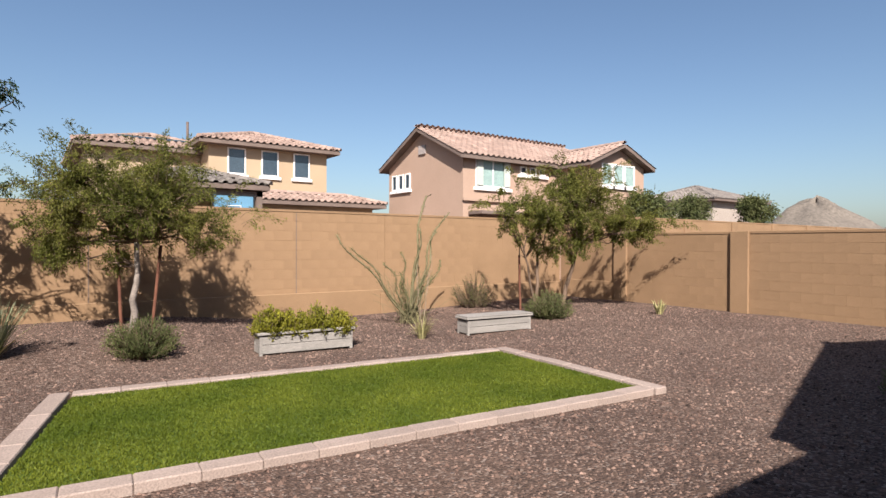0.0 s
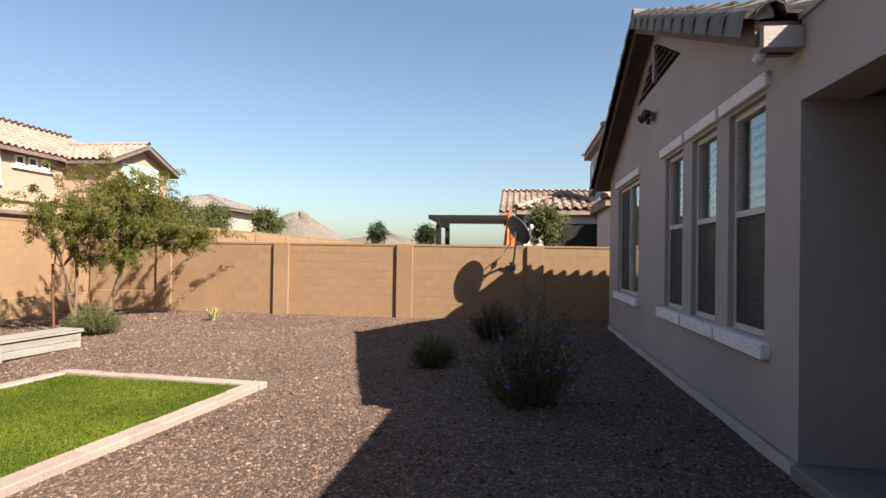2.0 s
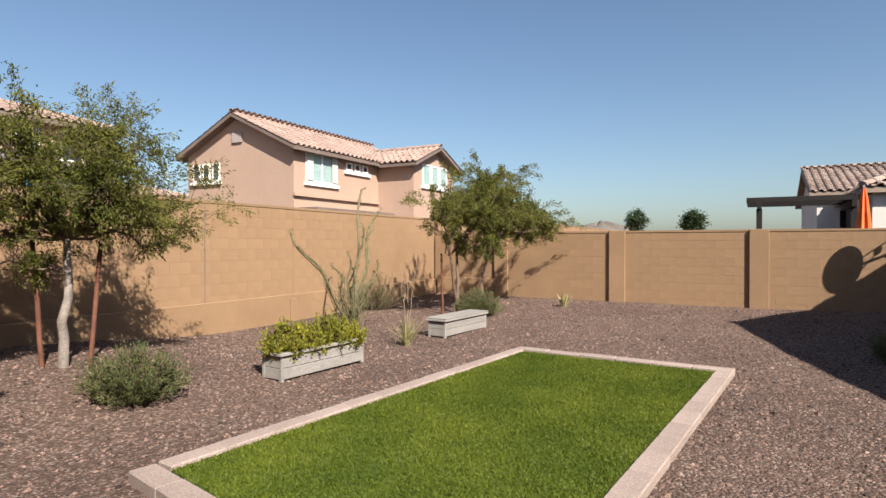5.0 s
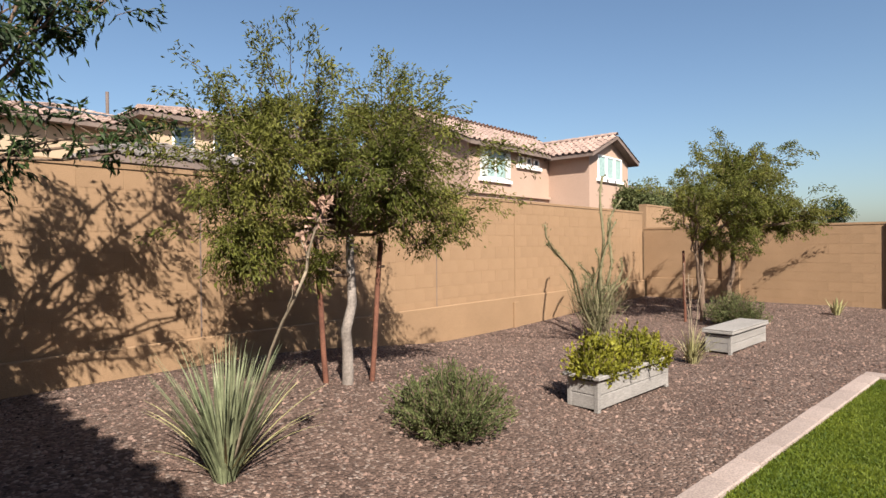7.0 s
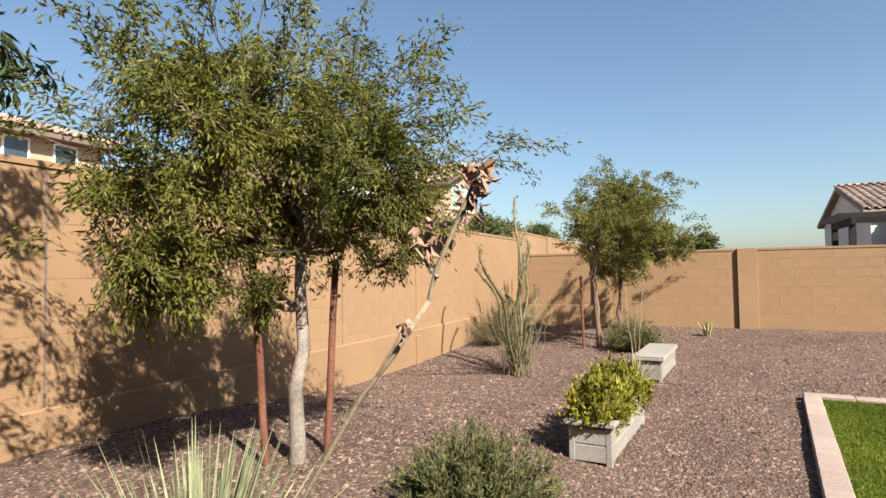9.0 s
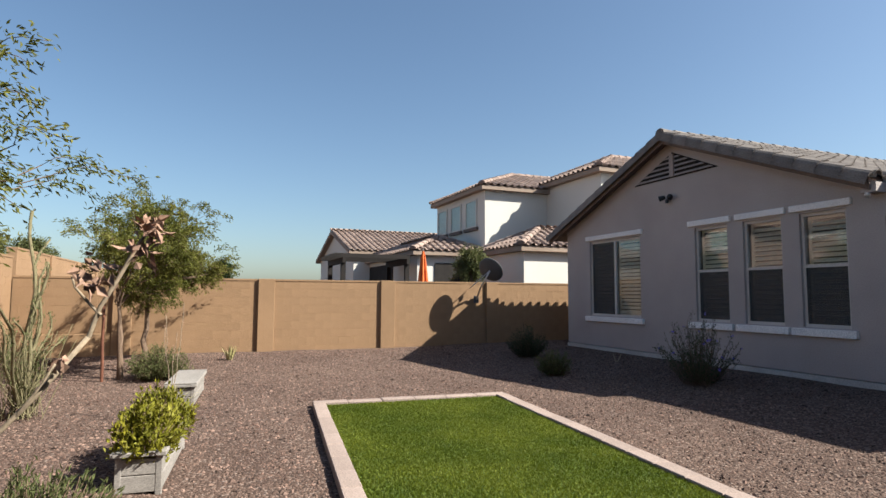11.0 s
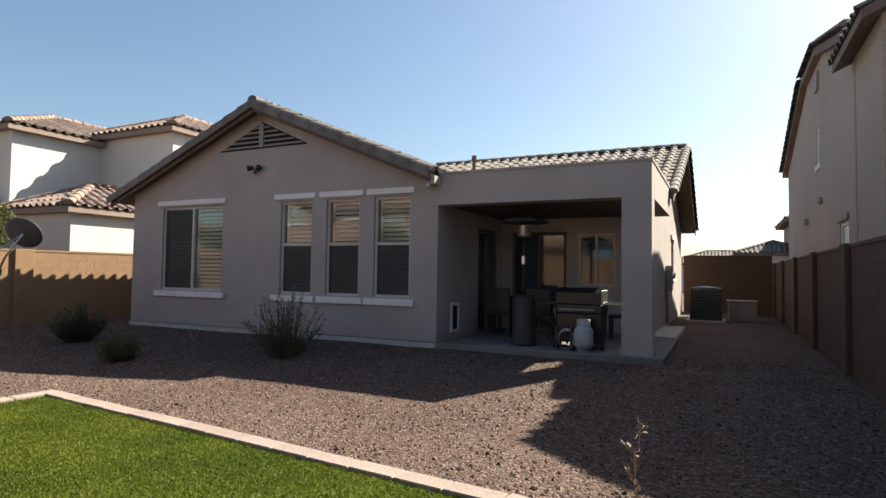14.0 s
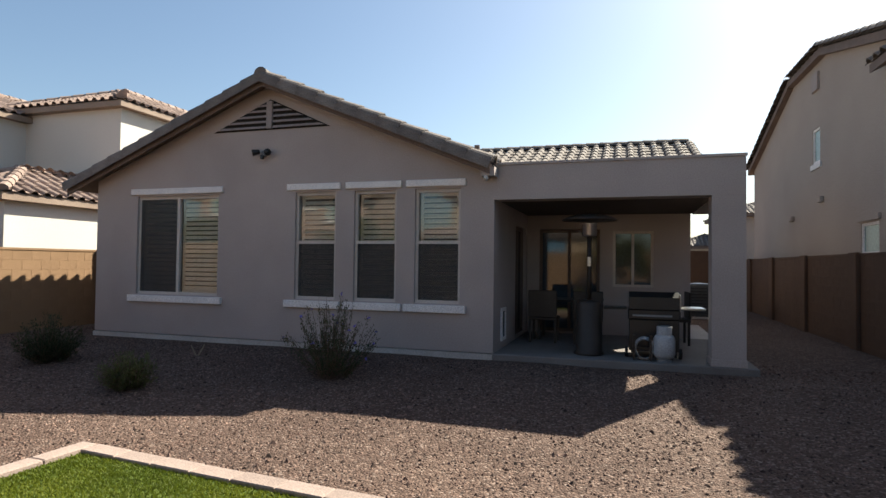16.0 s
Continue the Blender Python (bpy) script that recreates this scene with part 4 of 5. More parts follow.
def along(paths, per, spread, droop=0.0, tip=0.25):
    """Places and ways of leaves along the outer part of twigs."""
    pos, way = [], []
    for path in paths:
        pts = np.array([list(p) for p, r in path])
        t = tip + (1 - tip) * rng.random(per)
        seg = t * (len(pts) - 1)
        i = np.minimum(seg.astype(int), len(pts) - 2)
        f = (seg - i)[:, None]
        p = pts[i] * (1 - f) + pts[i + 1] * f
        d = pts[i + 1] - pts[i]
        d /= np.maximum(np.linalg.norm(d, axis=1, keepdims=True), 1e-6)
        pos.append(p + rng.normal(0, spread, (per, 3)))
        way.append(d + rng.normal(0, 0.55, (per, 3)) + np.array([0, 0, -droop]))
    return np.vstack(pos), np.vstack(way)


def crown_tree(name, label, base, trunks, lobes, leaf_mat, n_twigs, per, leaf_len, leaf_w, bark=BARK, wisps=0, droop=0.3, limb_r=0.018, spread=0.035):
    """A tree: tapered trunks that fork into limbs, twigs reaching into uneven lobes, leaves along the twigs. lobes: (centre, radii, weight)."""
    tree = thing(name, label, "tree", at=(0, 0, 0))
    tips = []
    for start, end, r in trunks:
        part_path = bent(start, end, 0.0, 7, r, r * 0.62, 0.018)
        tubes("trunk", [part_path], bark, tree, 9)
        tips.append((Vector(start).lerp(Vector(end), 0.75), Vector(end)))
    weights = np.array([l[2] for l in lobes], float)
    weights /= weights.sum()
    limbs, ends = [], []
    for c, rad, wgt in lobes:
        for k in range(max(2, int(5 * wgt))):
            q = Vector((c[0] + rng.normal(0, 0.3) * rad[0], c[1] + rng.normal(0, 0.3) * rad[1], c[2] + rng.normal(0, 0.25) * rad[2]))
            t0 = min((t for tt in tips for t in tt), key=lambda t: (t - q).length)
            pth = bent(t0, q, 0.06, 5, limb_r, limb_r * 0.4, 0.04)
            limbs.append(pth)
            ends += [p for p, r in pth[2:]]
    E = np.array([list(e) for e in ends])
    twigs = []
    for _ in range(n_twigs):
        c, rad, wgt = lobes[rng.choice(len(lobes), p=weights)]
        d = rng.normal(size=3)
        d /= np.linalg.norm(d)
        k = rng.random() ** 0.38
        q = np.array(c) + d * np.array(rad) * k
        s = E[np.argsort(np.linalg.norm(E - q, axis=1))[rng.integers(0, 3)]]
        if np.linalg.norm(q - s) > 0.9:
            s = q + (s - q) * 0.9 / np.linalg.norm(q - s)
        twigs.append(bent(s, q, 0.05, 4, 0.006, 0.002, 0.025))
    for _ in range(wisps):
        c, rad, wgt = lobes[rng.choice(len(lobes), p=weights)]
        d = np.array([rng.normal(), rng.normal(), abs(rng.normal()) * 1.1])
        d /= np.linalg.norm(d)
        s = np.array(c) + d * np.array(rad) * 0.85
        q = s + d * rng.uniform(0.25, 0.65) + np.array([rng.normal(0, 0.1), rng.normal(0, 0.1), -0.05])
        twigs.append(bent(s, q, 0.1, 5, 0.004, 0.0015, 0.015))
    for limb in limbs:
        tubes("limb", [limb], BARK, tree, 6)
    tagged(tubes("twig_tangle", twigs, BARK, tree, 3), kind="stuff")
    p, w = along(twigs, per, spread, droop)
    leaves("crown", p, w, leaf_len, leaf_w, leaf_mat, tree)
    return tree


tree_a = crown_tree("desert_tree", "multi-trunk acacia with fine olive foliage", (1.9, -10.68, 0),
    [((1.65, -10.97, 0.12), (1.61, -10.95, 1.6), 0.056)],
    [((x - 0.08, y - 0.36, z + 0.02), rad, wgt) for (x, y, z), rad, wgt in [((1.9, -10.6, 2.18), (1.05, 1.1, 0.6), 3.0), ((2.5, -10.7, 1.98), (0.6, 0.75, 0.7), 1.5), ((2.68, -10.7, 1.48), (0.34, 0.4, 0.42), 1.3), ((0.8, -10.6, 1.8), (0.8, 0.8, 0.5), 1.6), ((1.3, -10.6, 2.5), (0.75, 0.8, 0.4), 1.3), ((2.25, -10.7, 2.5), (0.55, 0.6, 0.35), 1.0), ((1.5, -9.95, 2.0), (0.6, 0.5, 0.55), 0.9), ((1.95, -10.65, 1.35), (0.28, 0.28, 0.4), 0.45)]],
    LEAF_OLIVE, 560, 86, 0.052, 0.0145, BARK_PALE, wisps=140)
tree_b = crown_tree("desert_tree", "leaning acacia with fine olive foliage near the corner", (-6.4, -10.2, 0),
    [((-6.05, -10.25, 0.0), (-6.2, -10.35, 1.35), 0.045), ((-6.45, -9.95, 0.0), (-7.1, -10.0, 1.55), 0.055), ((-6.15, -10.3, 0.0), (-5.8, -10.3, 1.3), 0.035)],
    [((x - 0.65, y - 0.05, z), rad, wgt) for (x, y, z), rad, wgt in [((-6.1, -9.9, 2.3), (1.3, 1.15, 0.7), 3.0), ((-5.0, -10.0, 2.15), (0.9, 0.9, 0.6), 1.7), ((-7.2, -9.6, 2.05), (0.95, 0.95, 0.6), 1.8), ((-6.4, -9.8, 2.85), (0.95, 0.85, 0.4), 1.4), ((-5.8, -9.8, 1.5), (0.75, 0.7, 0.35), 0.8), ((-7.6, -9.1, 1.9), (0.7, 0.7, 0.4), 0.8)]],
    LEAF_OLIVE, 520, 80, 0.066, 0.02, BARK, wisps=90)
tree_c = crown_tree("willow_tree", "narrow-leaved green tree overhanging the back corner", (4.75, -11.6, 0),
    [((4.95, -11.6, 0.0), (4.85, -11.5, 1.7), 0.07)],
    [((4.45, -11.4, 2.5), (0.75, 0.7, 0.9), 2.6), ((4.0, -11.2, 3.15), (0.55, 0.5, 0.6), 1.5), ((3.3, -11.25, 3.65), (0.32, 0.3, 0.3), 0.3), ((3.75, -11.3, 2.25), (0.5, 0.4, 0.28), 0.4), ((3.2, -11.35, 2.35), (0.3, 0.25, 0.12), 0.16), ((4.6, -11.3, 1.35), (0.5, 0.6, 0.6), 1.0), ((3.75, -11.3, 3.0), (0.35, 0.3, 0.22), 0.3)],
    LEAF_GREEN, 165, 42, 0.085, 0.022, BARK, wisps=16, droop=0.5)


def stake(a, b):
    ob = thing("tree_stake", "rusty brown tree support stake", "stake", "stakes beside the tree")
    tubes("stake_pole", [bent(a, b, 0, 4, 0.026, 0.024, 0.003)], STAKE, ob, 8)
    tubes("tie", [[(Vector(b) + Vector((-0.04, 0.0, -0.25)), 0.012), (Vector(b) + Vector((0.04, 0.02, -0.25)), 0.012)]], BARK, ob, 6)


stake((1.78, -11.08, 0.12), (1.86, -11.15, 1.8))
stake((1.42, -10.9, 0.12), (1.28, -10.9, 1.55))
stake((-5.85, -10.5, 0.0), (-5.82, -10.52, 1.35))


def shoot_bush(name, label, at, radius, height, shoots, per, material, length, width, group="", flowers=0):
    """A bush of many upward shoots set with small leaves."""
    z = ground_z(at[0], at[1]) + (at[2] if len(at) > 2 else 0)
    bush = thing(name, label, "shrub", group)
    paths = []
    for _ in range(shoots):
        a, k = rng.random() * 6.283, rng.random() ** 0.55
        q = Vector((at[0] + math.cos(a) * radius * k, at[1] + math.sin(a) * radius * k, z + height * (1 - 0.5 * k * k) * rng.uniform(0.5, 1.22)))
        s = Vector((at[0] + math.cos(a) * radius * k * 0.3, at[1] + math.sin(a) * radius * k * 0.3, z - 0.02))
        paths.append(bent(s, q, 0.0, 4, 0.006, 0.002, 0.02))
    tagged(tubes("twig_tangle", paths, BARK, bush, 3), kind="stuff")
    p, w = along(paths, per, 0.016, -0.25, 0.15)
    leaves("foliage", p, w, length, width, material, bush)
    if flowers:
        tips = np.array([list(paths[i][-1][0]) for i in rng.choice(len(paths), flowers)])
        pos = np.repeat(tips, 5, axis=0)
        leaves("flowers", pos, rng.normal(size=pos.shape), 0.03, 0.028, BLUE_FLOWER, bush, "small blue-violet blossoms")
    return bush


shoot_bush("shrub", "dense grey-green needle-leaved shrub on the gravel", (1.7, -9.7), 0.5, 0.47, 260, 46, LEAF_SAGE, 0.045, 0.012)
shoot_bush("shrub", "low green needle-leaved shrub under the tree", (-5.85, -9.65), 0.55, 0.5, 240, 46, LEAF_SAGE, 0.045, 0.013)
shoot_bush("flowering_shrub", "dark open shrub with a few blue-violet flowers", (-1.85, -1.7), 0.68, 0.95, 130, 38, LEAF_DUSTY, 0.036, 0.014, flowers=22)
shoot_bush("shrub", "grey-green feathery shrub in the house's shade", (-3.98, -2.97), 0.36, 0.42, 130, 40, LEAF_SAGE, 0.05, 0.01)
shoot_bush("shrub", "dark rounded shrub in the house's shade", (-6.3, -2.2), 0.5, 0.6, 170, 42, LEAF_DUSTY, 0.04, 0.014)
# shrub added where the back wall carries mostly a shadow
shoot_bush("shrub", "twiggy shrub standing in mostly for a shadow on the back wall", (-5.9, -12.2), 0.65, 0.75, 200, 22, LEAF_SAGE, 0.03, 0.01)


def blade_plant(name, label, at, count, length, width, lean, material, stiff=0.5, dead=0):
    """A rosette of long narrow arching blades."""
    z = ground_z(*at)
    ob = thing(name, label, "plant")
    groups = {0: ([], []), 1: ([], [])}
    for i in range(count + dead):
        old = i >= count
        a = rng.random() * 6.283
        tilt = rng.random() ** 0.8 * lean * (1.0 if not old else 0.4) + (1.1 if old else 0.0)
        ln = length * rng.uniform(0.65, 1.1)
        d, out = Vector((0, 0, 1)), Vector((math.cos(a), math.sin(a), 0))
        p = Vector((at[0], at[1], z)) + out * rng.uniform(0.0, 0.07)
        side = Vector((-math.sin(a), math.cos(a), 0))
        vs, fs = groups[1 if old else 0]
        base = len(vs)
        n = 6
        for k in range(n + 1):
            t = k / n
            w = width * (1 - t) ** 0.7 * (0.6 + 0.8 * min(1, t * 3)) if t < 1 else 0.0006
            ang = tilt * (0.5 + t * stiff)
            vs += [p - side * w / 2, p + out * (-0.0) + Vector((0, 0, -w * 0.25)), p + side * w / 2]
            p = p + (out * math.sin(ang) + d * math.cos(ang)) * (ln / n)
            p.z = max(p.z, z + 0.015)
        for k in range(n):
            q = base + 3 * k
            fs += [[q, q + 1, q + 4, q + 3], [q + 1, q + 2, q + 5, q + 4]]
    for (vs, fs), m, nm in ((groups[0], material, "blade_clump"), (groups[1], BLADE_TAN, "dry_blade_clump")):
        if vs:
            tagged(raw(nm, vs, fs, m, ob), kind="stuff")
    return ob


yucca = blade_plant("yucca", "large grey-green narrow-leaved yucca on the gravel", (3.3, -10.05), 240, 0.78, 0.016, 0.95, BLADE_GREY, 0.5, 12)
stalk = [bent((3.3, -10.02, 0.2), (3.33, -9.2, 1.38), 0.03, 8, 0.009, 0.007, 0.006), bent((3.33, -9.2, 1.38), (3.34, -9.06, 1.69), 0.01, 4, 0.007, 0.005, 0.006), bent((3.33, -9.36, 1.17), (3.36, -9.27, 1.31), 0, 3, 0.005, 0.003, 0.008), bent((3.34, -9.17, 1.44), (3.32, -9.25, 1.55), 0, 3, 0.005, 0.003, 0.008)]
tubes("flower_stalk", stalk, STALK, yucca, 7, "tall leaning dry flower stalk")
pp = np.vstack([np.array(c) + rng.normal(0, sd, (n, 3)) for c, sd, n in (((3.34, -9.05, 1.70), 0.02, 34), ((3.33, -9.08, 1.63), 0.02, 26), ((3.32, -9.2, 1.56), 0.024, 34), ((3.36, -9.26, 1.32), 0.012, 8))])
leaves("blossom_spray", pp, rng.normal(size=pp.shape) + np.array([0, 0, -0.6]), 0.042, 0.026, POD, yucca, "dry pinkish-brown blossoms")
hesp = blade_plant("red_yucca", "clump of pale green arching blades with dry flower stalks", (-2.45, -9.28), 90, 0.45, 0.013, 1.05, BLADE_TAN, 0.8, 8)
for k, (dx, dy, h) in enumerate(((-0.12, 0.1, 1.4), (0.05, -0.08, 1.25), (0.14, 0.05, 1.05), (-0.2, -0.1, 1.1))):
    pth = bent((-2.45, -9.28, 0.05), (-2.45 + dx, -9.28 + dy, h), 0.0, 8, 0.006, 0.003, 0.012)
    tubes("flower_stalk", [pth], STALK, hesp, 5)
    pp, ww = along([pth], 26, 0.012, 0.2, 0.6)
    leaves("blossom_spray", pp, ww, 0.02, 0.01, POD, hesp)
blade_plant("agave", "small pale agave rosette on the gravel", (-7.92, -8.45), 36, 0.32, 0.035, 1.0, BLADE_TAN, 0.35)


def ocotillo():
    ob = thing("ocotillo", "ocotillo with wavy grey spiny canes", "cactus")
    b = Vector((-3.25, -10.95, 0.02))
    ends = [((-3.75, -10.85, 2.25), 0.021, 0.08), ((-3.2, -10.85, 2.45), 0.028, 0.07), ((-3.05, -10.7, 1.9), 0.024, 0.05), ((-3.45, -10.75, 1.85), 0.02, 0.05), ((-1.2, -10.7, 1.75), 0.02, 0.06), ((-1.7, -10.9, 1.5), 0.018, 0.05), ((-2.3, -10.75, 1.2), 0.017, 0.05), ((-3.6, -10.7, 1.25), 0.017, 0.04), ((-2.6, -10.7, 1.4), 0.016, 0.04), ((-3.2, -11.1, 1.1), 0.015, 0.04), ((-2.7, -11.0, 1.0), 0.015, 0.04), ((-3.1, -10.5, 0.95), 0.014, 0.04), ((-2.5, -10.5, 0.9), 0.013, 0.03), ((-3.4, -10.9, 0.8), 0.013, 0.03)]
    paths = []
    for e, r, wob in ends:
        e = Vector(e) + Vector((-0.4, -0.15, 0.0))
        mid = b.lerp(e, 0.5) + Vector((0, 0, 0.12))
        pts = []
        for i in range(11):
            t = i / 10
            p = b * (1 - t) ** 2 + mid * 2 * t * (1 - t) + e * t * t
            j = Vector((math.sin(t * 11 + r * 900), math.cos(t * 9 + r * 700), 0)) * wob * t * 1.3
            pts.append((p + j, r * (1 - 0.35 * t)))
        paths.append(pts)
        tubes("cane", [pts], CANE, ob, 7)
    hook = paths[1][-1][0]
    tubes("cane", [[(hook, 0.02), (hook + Vector((-0.05, 0.0, 0.12)), 0.022), (hook + Vector((-0.16, 0, 0.16)), 0.016)]], CANE, ob, 7)
    p, w = along(paths, 200, 0.018, -0.2, 0.0)
    leaves("spines_and_leaves", p, w, 0.045, 0.012, LEAF_SAGE, ob)
    tw = [bent(b + Vector((rng.normal(0, 0.12), rng.normal(0, 0.12), 0)), b + Vector((rng.normal(0, 0.32), rng.normal(0, 0.2), rng.uniform(0.3, 1.1))), 0, 4, 0.006, 0.003, 0.04) for _ in range(80)]
    tagged(tubes("cane_tangle", tw, CANE, ob, 4), kind="stuff")


ocotillo()
dry = thing("dry_weed", "dry leggy weed standing in the gravel", "plant")
wp = [bent((3.97, -5.35, 0.0), (3.99, -5.4, 0.68), 0, 8, 0.006, 0.003, 0.015)] + [bent((3.97, -5.35, 0.09 * k), (3.97 + rng.normal(0, 0.06), -5.35 + rng.normal(0, 0.07), 0.08 * k + 0.12), 0, 3, 0.003, 0.0015, 0.005) for k in range(1, 7)]
tagged(tubes("stem", wp, STALK, dry, 4), kind="stuff")
pp, ww = along(wp, 16, 0.008, 0.2, 0.1)
leaves("dead_leaves", pp, ww, 0.04, 0.018, STALK, dry)
sp = thing("sprout", "tiny pale forked stump in the gravel", "plant")
tubes("stem", [bent((-4.5, -1.15, 0.14), (-4.62, -1.15, 0.33), 0, 3, 0.014, 0.009, 0.004), bent((-4.5, -1.15, 0.14), (-4.38, -1.13, 0.35), 0, 3, 0.014, 0.009, 0.004)], STALK, sp, 6)

# trees and bushes beyond the walls
for nm, lab, c, r, m, n, z0 in (("garden_tree", "bright green tree beyond the side wall", (-11.7, -1.15, 2.45), (0.75, 0.7, 0.75), LEAF_SAGE, 150, 0.0),
    ("garden_tree", "leafy green tree in the yard behind", (-20.6, -17.6, 3.1), (1.5, 1.4, 1.1), LEAF_SAGE, 220, 0.0), ("garden_tree", "leafy green tree in the yard behind", (-24.8, -17.8, 3.35), (1.1, 1.1, 1.0), LEAF_SAGE, 180, 0.0),
    ("garden_tree", "leafy green tree in the yard behind", (-30.5, -17.5, 3.45), (1.3, 1.2, 1.15), LEAF_SAGE, 180, 0.0), ("garden_tree", "dark conical green tree far off", (-37.0, -12.0, 3.1), (1.1, 1.0, 1.1), LEAF_GREEN, 120, 0.0),
    ("garden_tree", "dark conical green tree far off", (-36.0, -8.2, 3.0), (1.3, 1.0, 0.9), LEAF_GREEN, 120, 0.0), ("garden_tree", "grey-green tree far behind the houses", (-10.5, -40.0, 4.6), (2.6, 2.2, 1.7), LEAF_SAGE, 150, 0.0)):
    big = max(r) / 0.75
    t = crown_tree(nm, lab, c, [((c[0], c[1], z0), (c[0] + 0.1, c[1], c[2] - r[2] * 0.4), 0.05 * big)], [((c[0], c[1], c[2]), r, 1.0), ((c[0] + r[0] * 0.4, c[1], c[2] + r[2] * 0.3), (r[0] * 0.6, r[1] * 0.6, r[2] * 0.6), 0.5)], m, n, 30, 0.09 * big, 0.04 * big, spread=0.06 * big, limb_r=0.02)


# ---- planters ----
WOOD_GREY = mat("grey_painted_board", (0.215, 0.195, 0.178), (0.275, 0.25, 0.23), 3, 60, 0.8, 0.35, stretch=(0.4, 1, 3), rand=0.06)
SOIL = mat("potting_soil", (0.05, 0.035, 0.025), (0.09, 0.065, 0.05), 8, 60, 0.95, 0.6)


def planter(label, x0, x1, y0, y1, z0, z1):
    """A low box of two boards a side with corner posts and a wider rim."""
    ob = thing("planter_box", label, "planter", "garden planter boxes")
    zm = (z0 + z1 - 0.05) / 2
    for lo, hi in ((z0, zm - 0.003), (zm + 0.003, z1 - 0.055)):
        part("side_board", boxes((x0 + 0.03, x1 - 0.03, y1 - 0.025, y1 - 0.003, lo, hi), bevel=0.004), WOOD_GREY, ob)
        part("side_board", boxes((x0 + 0.03, x1 - 0.03, y0 + 0.003, y0 + 0.025, lo, hi), bevel=0.004), WOOD_GREY, ob)
        part("end_board", boxes((x0 + 0.003, x0 + 0.025, y0 + 0.03, y1 - 0.03, lo, hi), bevel=0.004), WOOD_GREY, ob)
        part("end_board", boxes((x1 - 0.025, x1 - 0.003, y0 + 0.03, y1 - 0.03, lo, hi), bevel=0.004), WOOD_GREY, ob)
    for cx in (x0, x1 - 0.045):
        for cy in (y0, y1 - 0.045):
            part("corner_post", boxes((cx, cx + 0.045, cy, cy + 0.045, z0 - 0.03, z1 - 0.04), bevel=0.004), WOOD_GREY, ob)
    o = 0.03
    for d in ((x0 - o, x1 + o, y1 - 0.05, y1 + o), (x0 - o, x1 + o, y0 - o, y0 + 0.05), (x0 - o, x0 + 0.05, y0 + 0.05, y1 - 0.05), (x1 - 0.05, x1 + o, y0 + 0.05, y1 - 0.05)):
        part("rim", boxes((*d, z1 - 0.035, z1), bevel=0.005), WOOD_GREY, ob)
    part("soil", boxes((x0 + 0.03, x1 - 0.03, y0 + 0.03, y1 - 0.03, z0, z1 - 0.07)), SOIL, ob)
    return ob


TURNED = Matrix.Rotation(radians(-4.5), 4, "Z")
p1 = planter("grey wooden planter box full of yellow-green shrubs", -0.69, 0.69, -0.16, 0.16, -0.03, 0.27)
p1.matrix_world = Matrix.Translation((-0.38, -9.28, 0.065)) @ TURNED
p2 = planter("grey wooden planter box with a flat board lid", -0.7, 0.7, -0.17, 0.17, -0.03, 0.25)
part("lid", boxes((-0.72, 0.72, -0.2, 0.2, 0.253, 0.272), bevel=0.005), WOOD_GREY, p2)
p2.matrix_world = Matrix.Translation((-3.95, -9.15, 0.06)) @ TURNED
for k in range(4):
    q = p1.matrix_world @ Vector((-0.52 + 0.345 * k, 0.0, 0.0))
    shoot_bush("planter_shrub", "yellow-green leafy shrub growing in the planter", (q.x, q.y, 0.2), 0.27, 0.36 + 0.06 * (k % 2), 95, 40, LEAF_YELLOW, 0.045, 0.026, "shrubs in the planter")


# ---- fixtures and loose things ----
BLACK = mat("black_enamel", (0.012, 0.012, 0.013), (0.02, 0.02, 0.021), 3, 60, 0.35, 0.05, spec=0.5)
BRONZE = mat("bronze_powder_coat", (0.03, 0.024, 0.02), (0.045, 0.037, 0.031), 3, 80, 0.45, 0.1)
STEEL = mat("brushed_steel", (0.55, 0.54, 0.53), (0.65, 0.64, 0.63), 4, 120, 0.3, 0.05, metal=1.0)
WHITE = mat("white_enamel", (0.62, 0.61, 0.60), (0.72, 0.71, 0.70), 3, 60, 0.35, 0.05)
GREYMETAL = mat("grey_painted_metal", (0.20, 0.20, 0.20), (0.26, 0.26, 0.26), 3, 80, 0.5, 0.1)
DISH = mat("dark_grey_dish_paint", (0.07, 0.07, 0.072), (0.09, 0.09, 0.092), 3, 80, 0.55, 0.1)
TANK = mat("cylinder_enamel", (0.36, 0.37, 0.385), (0.43, 0.44, 0.455), 3, 60, 0.4, 0.05)
RUBBER = mat("black_rubber", (0.015, 0.015, 0.015), (0.025, 0.025, 0.025), 4, 90, 0.8, 0.2)
ORANGE = mat("orange_canvas", (0.62, 0.13, 0.035), (0.72, 0.17, 0.05), 4, 90, 0.9, 0.3)
TANBOX = mat("tan_plastic", (0.30, 0.24, 0.19), (0.36, 0.29, 0.23), 3, 60, 0.7, 0.1)


def lathe(prof, seg=20, at=(0, 0, 0)):
    """A turned shape from (radius, height) points."""
    bm = bmesh.new()
    rings = [[bm.verts.new((at[0] + r * math.cos(6.28319 * k / seg), at[1] + r * math.sin(6.28319 * k / seg), at[2] + z)) for k in range(seg)] for r, z in prof]
    for a, b in zip(rings, rings[1:]):
        for k in range(seg):
            bm.faces.new((a[k], a[(k + 1) % seg], b[(k + 1) % seg], b[k]))
    bm.faces.new(rings[0][::-1])
    bm.faces.new(rings[-1])
    return bm


